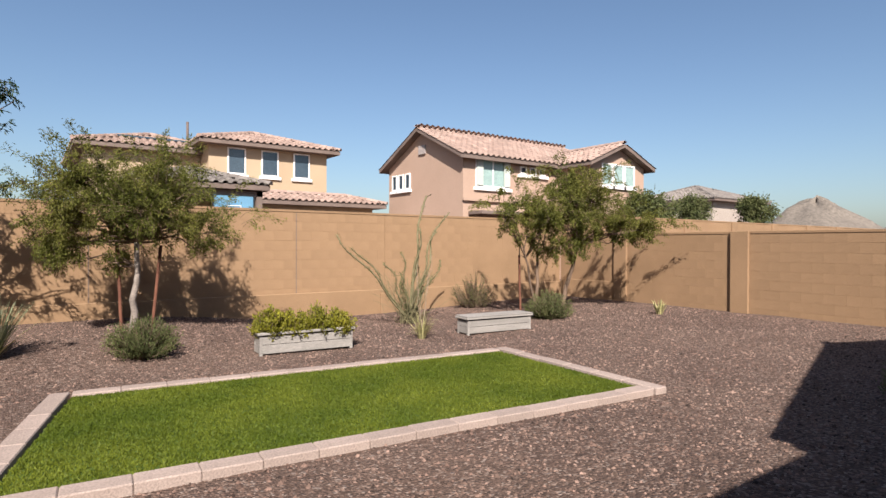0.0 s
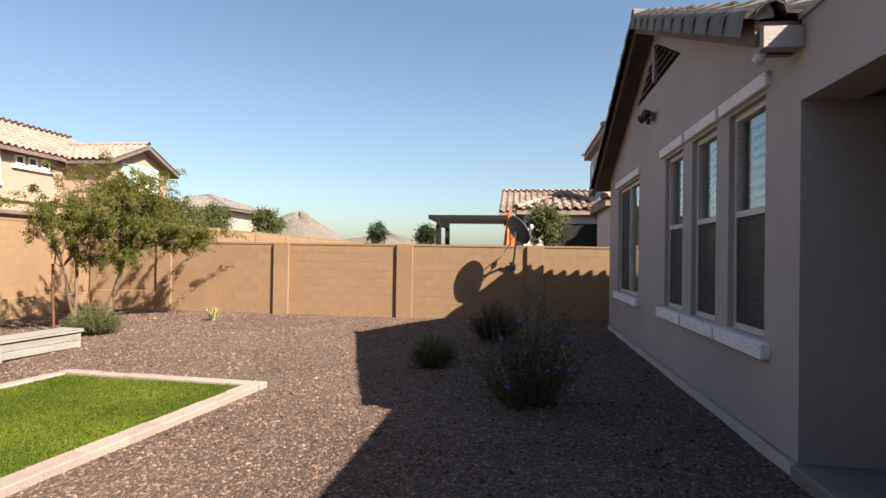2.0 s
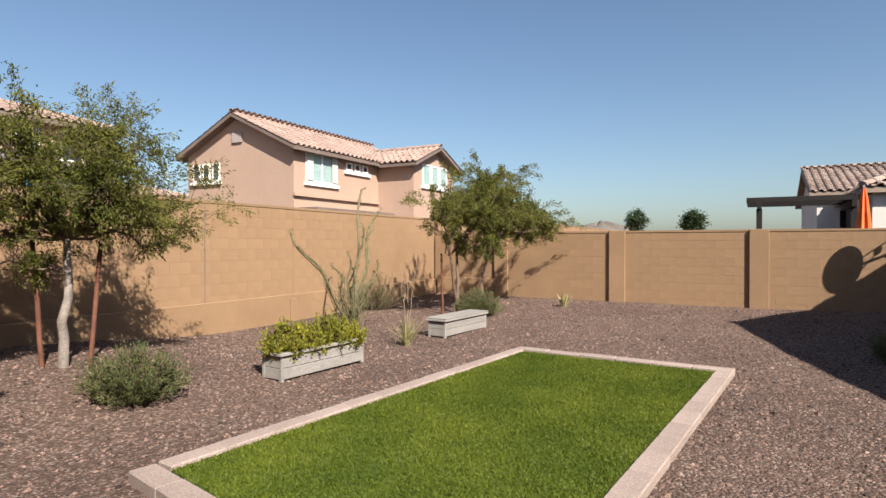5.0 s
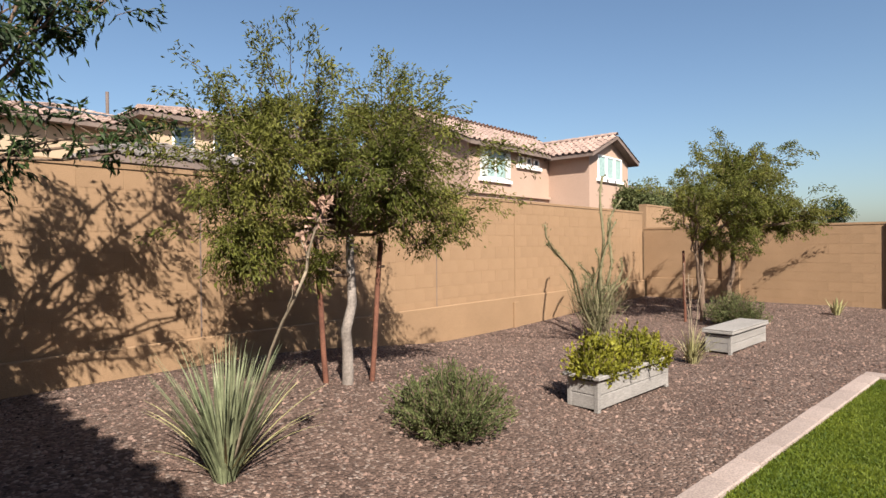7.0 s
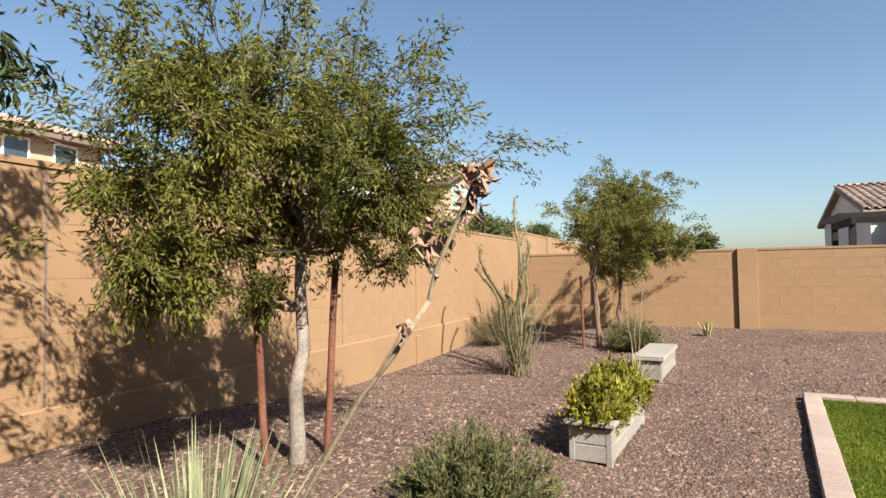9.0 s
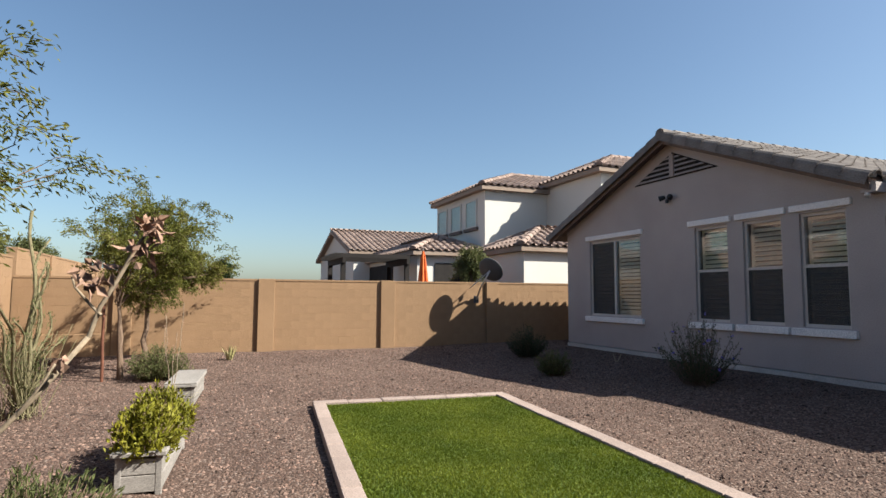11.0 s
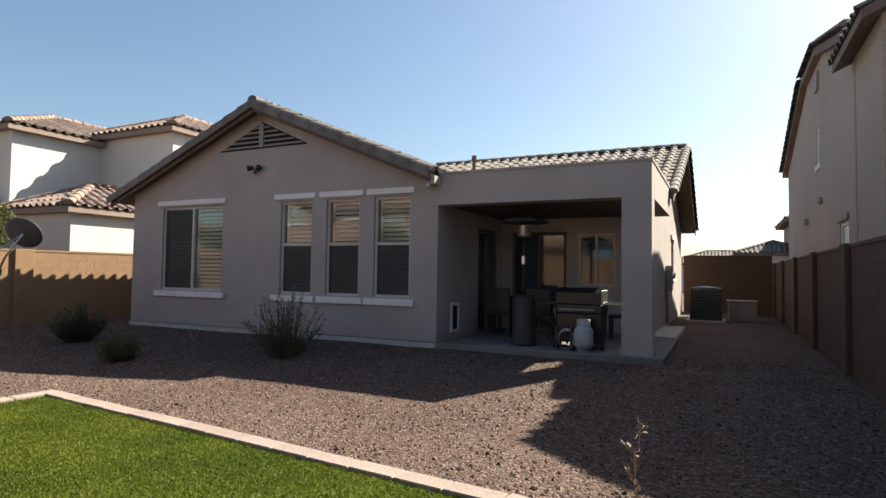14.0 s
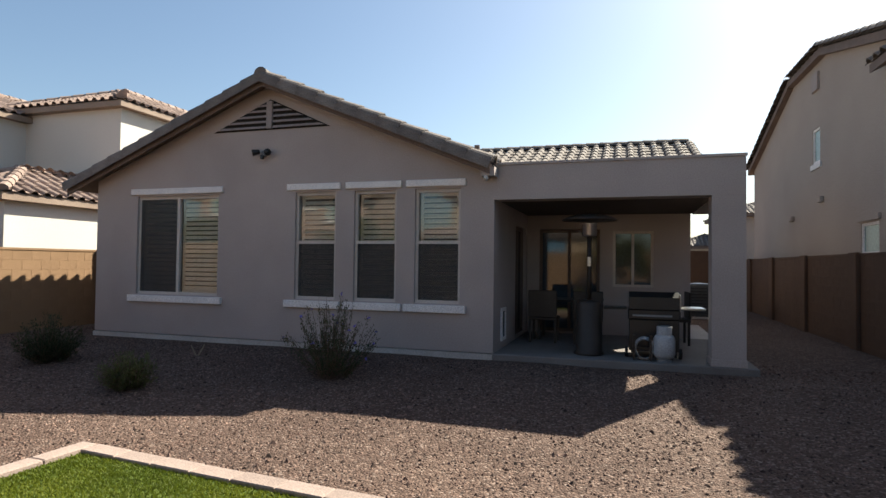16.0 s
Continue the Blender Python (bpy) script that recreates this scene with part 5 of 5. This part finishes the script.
def heater(x, y, z):
    h = thing("patio_heater", "tall bronze patio heater with domed reflector", "heater")
    part("base", lathe([(0.22, 0.0), (0.23, 0.03), (0.20, 0.06), (0.19, 0.78), (0.17, 0.82), (0.05, 0.84)], 24, (x, y, z)), BRONZE, h, smooth=True)
    part("pole", lathe([(0.034, 0.82), (0.034, 1.82)], 14, (x, y, z)), BRONZE, h, smooth=True)
    part("control_valve", boxes((x - 0.03, x + 0.03, y - 0.07, y - 0.035, z + 1.35, z + 1.5), bevel=0.01), STEEL, h)
    part("burner", lathe([(0.10, 1.82), (0.115, 1.84), (0.105, 2.0), (0.12, 2.02)], 20, (x, y, z)), STEEL, h, "perforated steel burner head", True)
    part("reflector", lathe([(0.42, 2.06), (0.425, 2.07), (0.33, 2.12), (0.15, 2.16), (0.02, 2.17)], 28, (x, y, z)), BRONZE, h, smooth=True)


heater(1.4, 0.5, 0.30)


def grill(x, y, z):
    g = thing("gas_grill", "black gas grill with side shelves, seen from behind", "grill")
    part("cabinet", boxes((x - 0.42, x + 0.42, y - 0.02, y + 0.5, z + 0.12, z + 0.66), bevel=0.01), BLACK, g)
    part("firebox", boxes((x - 0.44, x + 0.44, y - 0.05, y + 0.52, z + 0.66, z + 0.84), bevel=0.02), BLACK, g)
    lid = extrude_poly([(y - 0.06, z + 0.845), (y + 0.5, z + 0.845), (y + 0.5, z + 0.98), (y + 0.4, z + 1.12), (y + 0.08, z + 1.14), (y - 0.06, z + 1.05)], "x", x - 0.42, x + 0.42)
    lid = part("lid", lid, BLACK, g)
    part("lid_end", boxes((x + 0.42, x + 0.45, y - 0.03, y + 0.45, z + 0.85, z + 1.1), bevel=0.01), STEEL, lid)
    part("heat_shield", boxes((x - 0.36, x + 0.3, y - 0.085, y - 0.055, z + 0.72, z + 0.75)), GREYMETAL, g, "grey rear vent strip")
    part("side_shelf", boxes((x + 0.46, x + 0.85, y, y + 0.46, z + 0.84, z + 0.875), bevel=0.01), STEEL, g)
    part("side_shelf", boxes((x - 0.86, x - 0.46, y, y + 0.46, z + 0.82, z + 0.855), bevel=0.01), BLACK, g)
    for dx in (-0.38, 0.34):
        for dy in (0.0, 0.44):
            part("leg", boxes((x + dx, x + dx + 0.04, y + dy, y + dy + 0.04, z + 0.02, z + 0.12)), BLACK, g)
    for dx in (-0.46, 0.44):
        bm = bmesh.new()
        bmesh.ops.create_cone(bm, cap_ends=True, segments=20, radius1=0.09, radius2=0.09, depth=0.05, matrix=Matrix.Translation((x + dx, y + 0.02, z + 0.09)) @ Matrix.Rotation(radians(90), 4, "Y"))
        w = part("wheel", bm, RUBBER, g)
        bm = bmesh.new()
        bmesh.ops.create_cone(bm, cap_ends=True, segments=14, radius1=0.05, radius2=0.05, depth=0.056, matrix=Matrix.Translation((x + dx, y + 0.02, z + 0.09)) @ Matrix.Rotation(radians(90), 4, "Y"))
        part("hub", bm, GREYMETAL, w)
    return g


gas_grill = grill(0.0, 0.0, 0.0)
gas_grill.matrix_world = Matrix.Translation((2.34, 0.45, 0.30)) @ Matrix.Diagonal((0.84, 1.0, 0.86, 1.0))


def tank(x, y, z, material, label):
    t = thing("gas_cylinder", label, "gas cylinder")
    part("foot_ring", lathe([(0.10, 0.0), (0.105, 0.0), (0.10, 0.04), (0.09, 0.04)], 20, (x, y, z)), GREYMETAL, t)
    part("shell", lathe([(0.06, 0.03), (0.125, 0.06), (0.15, 0.11), (0.15, 0.32), (0.125, 0.37), (0.06, 0.40)], 24, (x, y, z)), material, t, smooth=True)
    part("valve", lathe([(0.025, 0.40), (0.025, 0.46), (0.04, 0.465), (0.04, 0.485)], 12, (x, y, z)), STEEL, t)
    bm = lathe([(0.10, 0.385), (0.105, 0.385), (0.105, 0.5), (0.10, 0.5)], 20, (x, y, z))
    part("collar", bm, material, t)


tank(2.47, 0.2, 0.30, TANK, "pale grey propane cylinder behind the grill")
hose = thing("hose_coil", "coiled pale hose with black reel on the patio", "hose")
for k in range(5):
    pts = [((2.2 + (0.12 + 0.006 * k) * math.cos(t * 0.3927), 0.16 + 0.018 * k, 0.47 + (0.14 + 0.006 * k) * math.sin(t * 0.3927)), 0.012) for t in range(17)]
    tubes("coil", [pts], WHITE if k % 2 else GREYMETAL, hose, 6)
part("reel_stand", boxes((2.04, 2.07, 0.14, 0.26, 0.30, 0.66), (2.27, 2.3, 0.14, 0.26, 0.30, 0.66), (2.07, 2.27, 0.23, 0.26, 0.45, 0.48)), BLACK, hose)


def table(x, y, z):
    t = thing("patio_table", "dark rectangular outdoor table in the patio's shade", "table")
    part("tabletop", boxes((x - 0.6, x + 0.6, y - 0.4, y + 0.4, z + 0.70, z + 0.74), bevel=0.008), BRONZE, t)
    for dx in (-0.55, 0.5):
        for dy in (-0.35, 0.3):
            part("leg", boxes((x + dx, x + dx + 0.05, y + dy, y + dy + 0.05, z, z + 0.70)), BRONZE, t)


table(0.95, 2.3, 0.30)


def chair(x, y, z, turn):
    c = thing("patio_chair", "dark slatted outdoor chair in the patio's shade", "chair", "patio chairs", at=(x, y, z))
    c.rotation_euler = (0, 0, turn)
    part("seat", boxes((-0.25, 0.25, -0.25, 0.25, 0.40, 0.45), bevel=0.01), BRONZE, c)
    part("backrest", boxes((-0.25, 0.25, 0.22, 0.26, 0.452, 0.92), bevel=0.01), BRONZE, c)
    for dx in (-0.24, 0.2):
        for dy in (-0.24, 0.2):
            part("leg", boxes((dx, dx + 0.04, dy, dy + 0.04, 0, 0.40)), BRONZE, c)
    return c


c0 = chair(0.55, 1.75, 0.30, math.pi)
copy_thing(c0, Matrix.Translation((1.3, 1.78, 0.30)) @ Matrix.Rotation(math.pi + 0.1, 4, "Z"))
copy_thing(c0, Matrix.Translation((2.75, 2.3, 0.30)) @ Matrix.Rotation(-1.5, 4, "Z"))


def floodlight(x, y, z, label):
    f = thing("security_light", label, "wall light")
    part("wall_plate", lathe([(0.06, 0), (0.06, 0.03), (0.04, 0.05)], 16), GREYMETAL, f)
    f.children[0].matrix_local = Matrix.Translation((x, y, z)) @ Matrix.Rotation(radians(90), 4, "X")
    for s in (-1, 1):
        hd = part("lamp_head", lathe([(0.035, 0), (0.045, 0.03), (0.06, 0.12), (0.062, 0.13)], 16), BLACK, f, smooth=True)
        hd.matrix_local = Matrix.Translation((x + s * 0.06, y - 0.07, z + 0.03)) @ Matrix.Rotation(radians(s * 50), 4, "Z") @ Matrix.Rotation(radians(105), 4, "X")
    part("sensor", boxes((x - 0.03, x + 0.03, y - 0.11, y - 0.055, z - 0.11, z - 0.03), bevel=0.012), BLACK, f)


floodlight(-4.13, -0.002, 3.56, "black twin-head security light on the gable")
cl = thing("corner_light", "small white floodlight under the eave", "wall light")
part("bracket", boxes((-0.1, -0.06, -0.2, -0.005, 3.0, 3.03)), WHITE, cl)
hd = part("lamp_head", lathe([(0.02, 0), (0.035, 0.03), (0.04, 0.08)], 16), WHITE, cl, smooth=True)
hd.matrix_local = Matrix.Translation((-0.08, -0.2, 3.02)) @ Matrix.Rotation(radians(150), 4, "X")


def dish():
    d = thing("satellite_dish", "grey satellite dish on an arm at the wall top", "satellite dish")
    n = Vector((-0.5, 0.72, 0.45)).normalized()
    c = Vector((-8.87, -1.8, 2.23))
    a = n.orthogonal().normalized()
    b = n.cross(a)
    bm = bmesh.new()
    rings = []
    for back in (0.0, -0.012):
        for k in range(7):
            r = 0.335 * k / 6
            rings.append([bm.verts.new(c + n * (0.55 * r * r - 0.09 + back) + a * (r * math.cos(t * 0.2618)) + b * (r * 1.08 * math.sin(t * 0.2618))) for t in range(24)] if k else [bm.verts.new(c + n * (back - 0.09))])
    for o in (0, 7):
        for t in range(24):
            bm.faces.new((rings[o][0], rings[o + 1][t], rings[o + 1][(t + 1) % 24]))
        for k in range(1, 6):
            for t in range(24):
                bm.faces.new((rings[o + k][t], rings[o + k + 1][t], rings[o + k + 1][(t + 1) % 24], rings[o + k][(t + 1) % 24]))
    for t in range(24):
        bm.faces.new((rings[6][t], rings[13][t], rings[13][(t + 1) % 24], rings[6][(t + 1) % 24]))
    part("reflector", bm, DISH, d, smooth=True)
    foot = Vector((-9.52, -1.95, 1.4))
    tubes("mast", [[(foot, 0.025), (foot + Vector((0.15, 0.05, 0.3)), 0.025), (c - n * 0.1, 0.025)]], STEEL, d, 8)
    tubes("brace", [[(Vector((-9.54, -2.15, 1.7)), 0.012), (c - n * 0.12, 0.012)]], STEEL, d, 6)
    tip = c + n * 0.36 - Vector((0, 0, 0.12))
    low = c - b * 0.34 if b.z > 0 else c + b * 0.34
    tubes("feed_arm", [[(low - n * 0.03, 0.014), (tip, 0.012)]], STEEL, d, 6)
    part("receiver", lathe([(0.03, -0.03), (0.04, 0.0), (0.04, 0.06), (0.02, 0.08)], 12, tuple(tip)), WHITE, d, smooth=True)
    part("wall_mount", boxes((-9.55, -9.51, -2.02, -1.88, 1.3, 1.5), bevel=0.005), DISH, d)


dish()


def closed_umbrella(x, y):
    u = thing("patio_umbrella", "closed orange patio umbrella beyond the wall", "umbrella")
    part("pole", lathe([(0.025, 0.0), (0.025, 3.12)], 10, (x, y, 0)), STEEL, u)
    bm = bmesh.new()
    rings = []
    for z, r in ((3.05, 0.03), (2.8, 0.09), (2.3, 0.15), (1.7, 0.21), (1.35, 0.25)):
        rings.append([bm.verts.new((x + r * (1 if k % 2 else 0.62) * math.cos(k * 0.3927), y + r * (1 if k % 2 else 0.62) * math.sin(k * 0.3927), z)) for k in range(16)])
    for p, q in zip(rings, rings[1:]):
        for k in range(16):
            bm.faces.new((p[k], p[(k + 1) % 16], q[(k + 1) % 16], q[k]))
    bm.faces.new(rings[0])
    bm.faces.new(rings[-1][::-1])
    part("canopy", bm, ORANGE, u)
    part("base", lathe([(0.25, 0.0), (0.25, 0.06), (0.05, 0.1)], 18, (x, y, 0)), BLACK, u)


closed_umbrella(-13.5, -2.1)

hoop = thing("basketball_hoop", "blue basketball backboard behind the wall", "basketball hoop")
HB = mat("blue_backboard", (0.10, 0.22, 0.33), (0.14, 0.28, 0.4), 2, 40, 0.3, 0)
part("backboard", boxes((-2.35, -1.25, -18.05, -18.0, 2.35, 2.95), bevel=0.01), HB, hoop)
part("target_square", boxes((-2.0, -1.6, -17.998, -17.985, 2.42, 2.44), (-2.0, -1.6, -17.998, -17.985, 2.66, 2.68), (-2.0, -1.98, -17.998, -17.985, 2.44, 2.66), (-1.62, -1.6, -17.998, -17.985, 2.44, 2.66)), WHITE, hoop)
part("frame", boxes((-2.38, -1.22, -18.06, -17.99, 2.955, 2.99), (-2.39, -2.355, -18.06, -17.99, 2.35, 2.95), (-1.245, -1.21, -18.06, -17.99, 2.35, 2.95)), BLACK, hoop)
part("pole", boxes((-1.85, -1.75, -18.5, -18.4, 0.0, 2.6)), BLACK, hoop)
part("arm", boxes((-1.84, -1.76, -18.4, -18.06, 2.5, 2.58)), BLACK, hoop)


def ac_unit(x, y, z):
    a = thing("air_conditioner", "dark grey outdoor air conditioner in the side yard", "air conditioner")
    part("cabinet", boxes((x - 0.42, x + 0.42, y - 0.4, y + 0.4, z, z + 0.9), bevel=0.02), DISH, a)
    for k in range(9):
        part("louvre", boxes((x - 0.38, x + 0.38, y - 0.425, y - 0.402, z + 0.1 + 0.085 * k, z + 0.13 + 0.085 * k)), BLACK, a)
    part("fan_guard", lathe([(0.36, 0.9), (0.36, 0.92), (0.05, 0.95)], 20, (x, y, z)), BLACK, a)
    part("pad", boxes((x - 0.5, x + 0.5, y - 0.48, y + 0.48, z - 0.08, z - 0.002)), CONCRETE, a)


ac_unit(3.98, 9.4, 0.26)
deck = thing("storage_box", "tan plastic lidded box by the side wall", "storage box")
part("body", boxes((4.55, 5.3, 10.0, 10.6, 0.16, 0.74), bevel=0.02), TANBOX, deck)
part("lid", boxes((4.52, 5.33, 9.97, 10.63, 0.742, 0.8), bevel=0.02), TANBOX, deck)
mtr = thing("electric_meter", "grey electric meter box on the side wall", "meter")
part("box", boxes((3.122, 3.27, 6.6, 7.0, 1.1, 1.75), bevel=0.01), GREYMETAL, mtr)
part("dial", lathe([(0.08, 0.0), (0.08, 0.06), (0.05, 0.08)], 16), STEEL, mtr)
mtr.children[1].matrix_local = Matrix.Translation((3.27, 6.8, 1.5)) @ Matrix.Rotation(radians(90), 4, "Y")
part("conduit", boxes((3.122, 3.17, 6.77, 6.82, 0.3, 1.1)), GREYMETAL, mtr)
spig = thing("garden_hose", "pale garden hose hanging on the side wall", "hose")
tubes("hose_loop", [[((3.15, 7.9 + 0.22 * math.cos(t * 0.42), 0.8 + 0.4 * math.sin(t * 0.42)), 0.014) for t in range(16)]], WHITE, spig, 6)


# ---- hills ----
def hill(name, label, cx, cy, r, h, seed):
    vs, fs, n, m = [], [], 40, 12
    for j in range(m + 1):
        k = j / m
        for i in range(n):
            t = 6.28319 * i / n
            rr = r * k * (1 + 0.25 * noise.noise((math.cos(t) * 1.7 + seed, math.sin(t) * 1.7, 3)))
            z = h * (1 - k ** 1.5) ** 1.5 * (1 + 0.22 * noise.noise((math.cos(t) * 2 + seed, math.sin(t) * 2, k * 4))) - (2 if j == m else 0)
            vs.append((cx + rr * math.cos(t), cy + rr * math.sin(t), z))
    for j in range(m):
        for i in range(n):
            fs.append([j * n + i, j * n + (i + 1) % n, (j + 1) * n + (i + 1) % n, (j + 1) * n + i])
    ob = raw(name, vs, fs, HILL, None, label, True)
    tagged(ob, category="hill", kind="structure")


def bearing(deg, dist):
    return 2.8 + dist * math.cos(radians(deg)), -1.2 + dist * math.sin(radians(deg))


hill("backdrop_hill", "bare reddish-brown desert hill on the horizon", *bearing(201.6, 900), 112, 62, 1.0)
hill("backdrop_hill_low", "low bare desert ridge on the horizon", *bearing(193.5, 1100), 190, 42, 4.0)
hill("backdrop_hill_far", "low bare desert ridge on the horizon", *bearing(184.0, 1400), 260, 22, 7.0)


# ---- loose stones ----
def stones(n):
    x, y = rng.uniform(-9.4, 5.9, n), rng.uniform(-12.7, 1.0, n)
    ok = ~((x > -2.75) & (x < 3.35) & (np.abs(y + 6.43 + 0.1 * x) < 1.4)) & ~((x > -7.95) & (x < 3.55) & (y > -0.2))
    x, y = x[ok], y[ok]
    n = len(x)
    z = np.array([ground_z(a, b) for a, b in zip(x, y)])
    shape = np.array([(1, 0, 0), (0, 1, 0), (-1, 0, 0), (0, -1, 0), (0, 0, 0.75), (0.5, 0.5, 0.5)])
    s = rng.gamma(6, 0.0019, (n, 1, 1)) * rng.uniform(0.7, 1.3, (n, 1, 3))
    v = shape[None] * s + rng.normal(0, 0.0015, (n, 6, 3))
    ang = rng.random(n) * 6.283
    c, si = np.cos(ang)[:, None], np.sin(ang)[:, None]
    v = np.stack([v[:, :, 0] * c - v[:, :, 1] * si + x[:, None], v[:, :, 0] * si + v[:, :, 1] * c + y[:, None], v[:, :, 2] + z[:, None] + 0.0], 2)
    f = np.array([(0, 5, 4), (0, 1, 5), (1, 4, 5), (1, 2, 4), (2, 3, 4), (3, 0, 4)])
    faces = (f[None] + (np.arange(n) * 6)[:, None, None]).reshape(-1, 3)
    ob = raw("gravel_stones", v.reshape(-1, 3), faces, STONE, None, "loose reddish crushed stones scattered over the yard")
    tagged(ob, category="gravel", kind="stuff")


stones(95000)

# ---- roof tiles that can be told apart ----
tile_mesh = bpy.data.meshes.new("roof_tile")
tile_mesh.from_pydata(TV.tolist(), [], TF.tolist())
tile_mesh.materials.append(TILE)
for m in main_spots[:180]:
    ob = new("roof_tile", tile_mesh)
    ob.parent = house
    ob.matrix_local = m @ Matrix.Translation((0, 0, random.uniform(-0.005, 0.005)))
rake_mesh = None
for s, xe in ((-1, EAVE_L - 0.03), (1, EAVE_R + 0.03)):
    length = math.hypot(xe - PEAK_X, SL * (xe - PEAK_X))
    count = int(length / 0.38)
    for k in range(count):
        t = (k + 0.5) / count
        if rake_mesh is None:
            prof = [(0.085 * math.cos(q * 0.5236), 0.085 * math.sin(q * 0.5236)) for q in range(7)]
            vs, fs = [], []
            for a, b in prof:
                vs += [(-0.21, a * 1.1, b * 1.15 - 0.01), (0.2, a * 0.92, b * 0.92 - 0.01)]
            vs += [(-0.21, -0.1, -0.13), (0.2, -0.09, -0.13)]
            vs.append((-0.21, 0, -0.02))
            for q in range(6):
                fs += [[2 * q, 2 * q + 2, 2 * q + 3, 2 * q + 1], [16, 2 * q + 2, 2 * q]]
            fs.append([12, 14, 15, 13])
            rake_mesh = bpy.data.meshes.new("rake_tile")
            rake_mesh.from_pydata(vs, [], fs)
            rake_mesh.materials.append(TILE)
        ob = new("rake_tile", rake_mesh)
        ob.parent = house
        x = xe + (PEAK_X - xe) * t
        slope = math.atan(SL)
        rot = Matrix.Rotation(-slope if s < 0 else slope, 4, "Y")
        flip = Matrix.Identity(4) if s < 0 else Matrix.Diagonal((-1, 1, 1, 1))
        ob.matrix_local = Matrix.Translation((x, -OV - 0.02, deck_z(x) + 0.035 + random.uniform(-0.004, 0.004))) @ rot @ flip


# ---- garden walls ----
wb = block_wall("wall_back", "tall tan painted block wall along the back of the yard", "y", -12.8, 1, -9.55, 5.95, 0.0, 2.25, BLOCK, (-6.5, 5.95))
part("footing_ledge", boxes((-9.55, 5.9, -12.79, -12.74, -0.3, 0.55), bevel=0.012), BLOCK, wb)
for x in (-3.75,):
    pilaster(wb, "y", -12.8, 1, x, x + 0.16, -0.1, 0.46, BLOCK, 0.1)
    pilaster(wb, "y", -12.8, 1, x, x + 0.02, 0.42, 2.24, BLOCK, 0.012)
for x in (-1.62, 2.1):
    part("control_joint", boxes((x - 0.008, x + 0.008, -12.802, -12.797, 0.43, 2.23)), FASCIA, wb)
wl = block_wall("wall_left", "tan painted block wall with pilasters beside the yard", "x", -9.6, 1, -12.8, 9.0, 0.13, 1.84, BLOCK, (-9.0, 1.6))
for y in (-10.9, -7.8, -4.71, -1.62, 1.5):
    pilaster(wl, "x", -9.6, 1, y, y + 0.39, 0.0, 1.89, BLOCK)
part("footing_ledge", boxes((-9.59, -9.55, -12.7, -10.91, 0.0, 0.62), bevel=0.01), BLOCK, wl)
# right and end walls take the block colour with shade painted in
wr = block_wall("wall_right", "block wall beside the yard, its shade put into the colour", "x", 5.95, -1, -12.8, 14.0, 0.1, 1.9, BLOCK_SHADED, (-6.0, 6.0))
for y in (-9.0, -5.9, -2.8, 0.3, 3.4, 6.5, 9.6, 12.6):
    pilaster(wr, "x", 5.95, -1, y, y + 0.39, -0.1, 1.96, BLOCK_SHADED)
wg = block_wall("wall_gate_end", "shade-darkened block return wall at the side yard's end", "y", 14.0, -1, 3.12, 5.95, 0.1, 2.2, BLOCK_SHADED, (3.12, 5.95))
wn_ = block_wall("wall_neighbour", "sunlit tan block wall running on behind the next yards", "y", -12.8, 1, -60.0, -9.8, 0.1, 2.46, BLOCK, (-60.0, -61.0))
for k in range(10):
    pilaster(wn_, "y", -12.8, 1, -13.0 - 3.2 * k, -12.6 - 3.2 * k, -0.2, 2.49, BLOCK, 0.05)
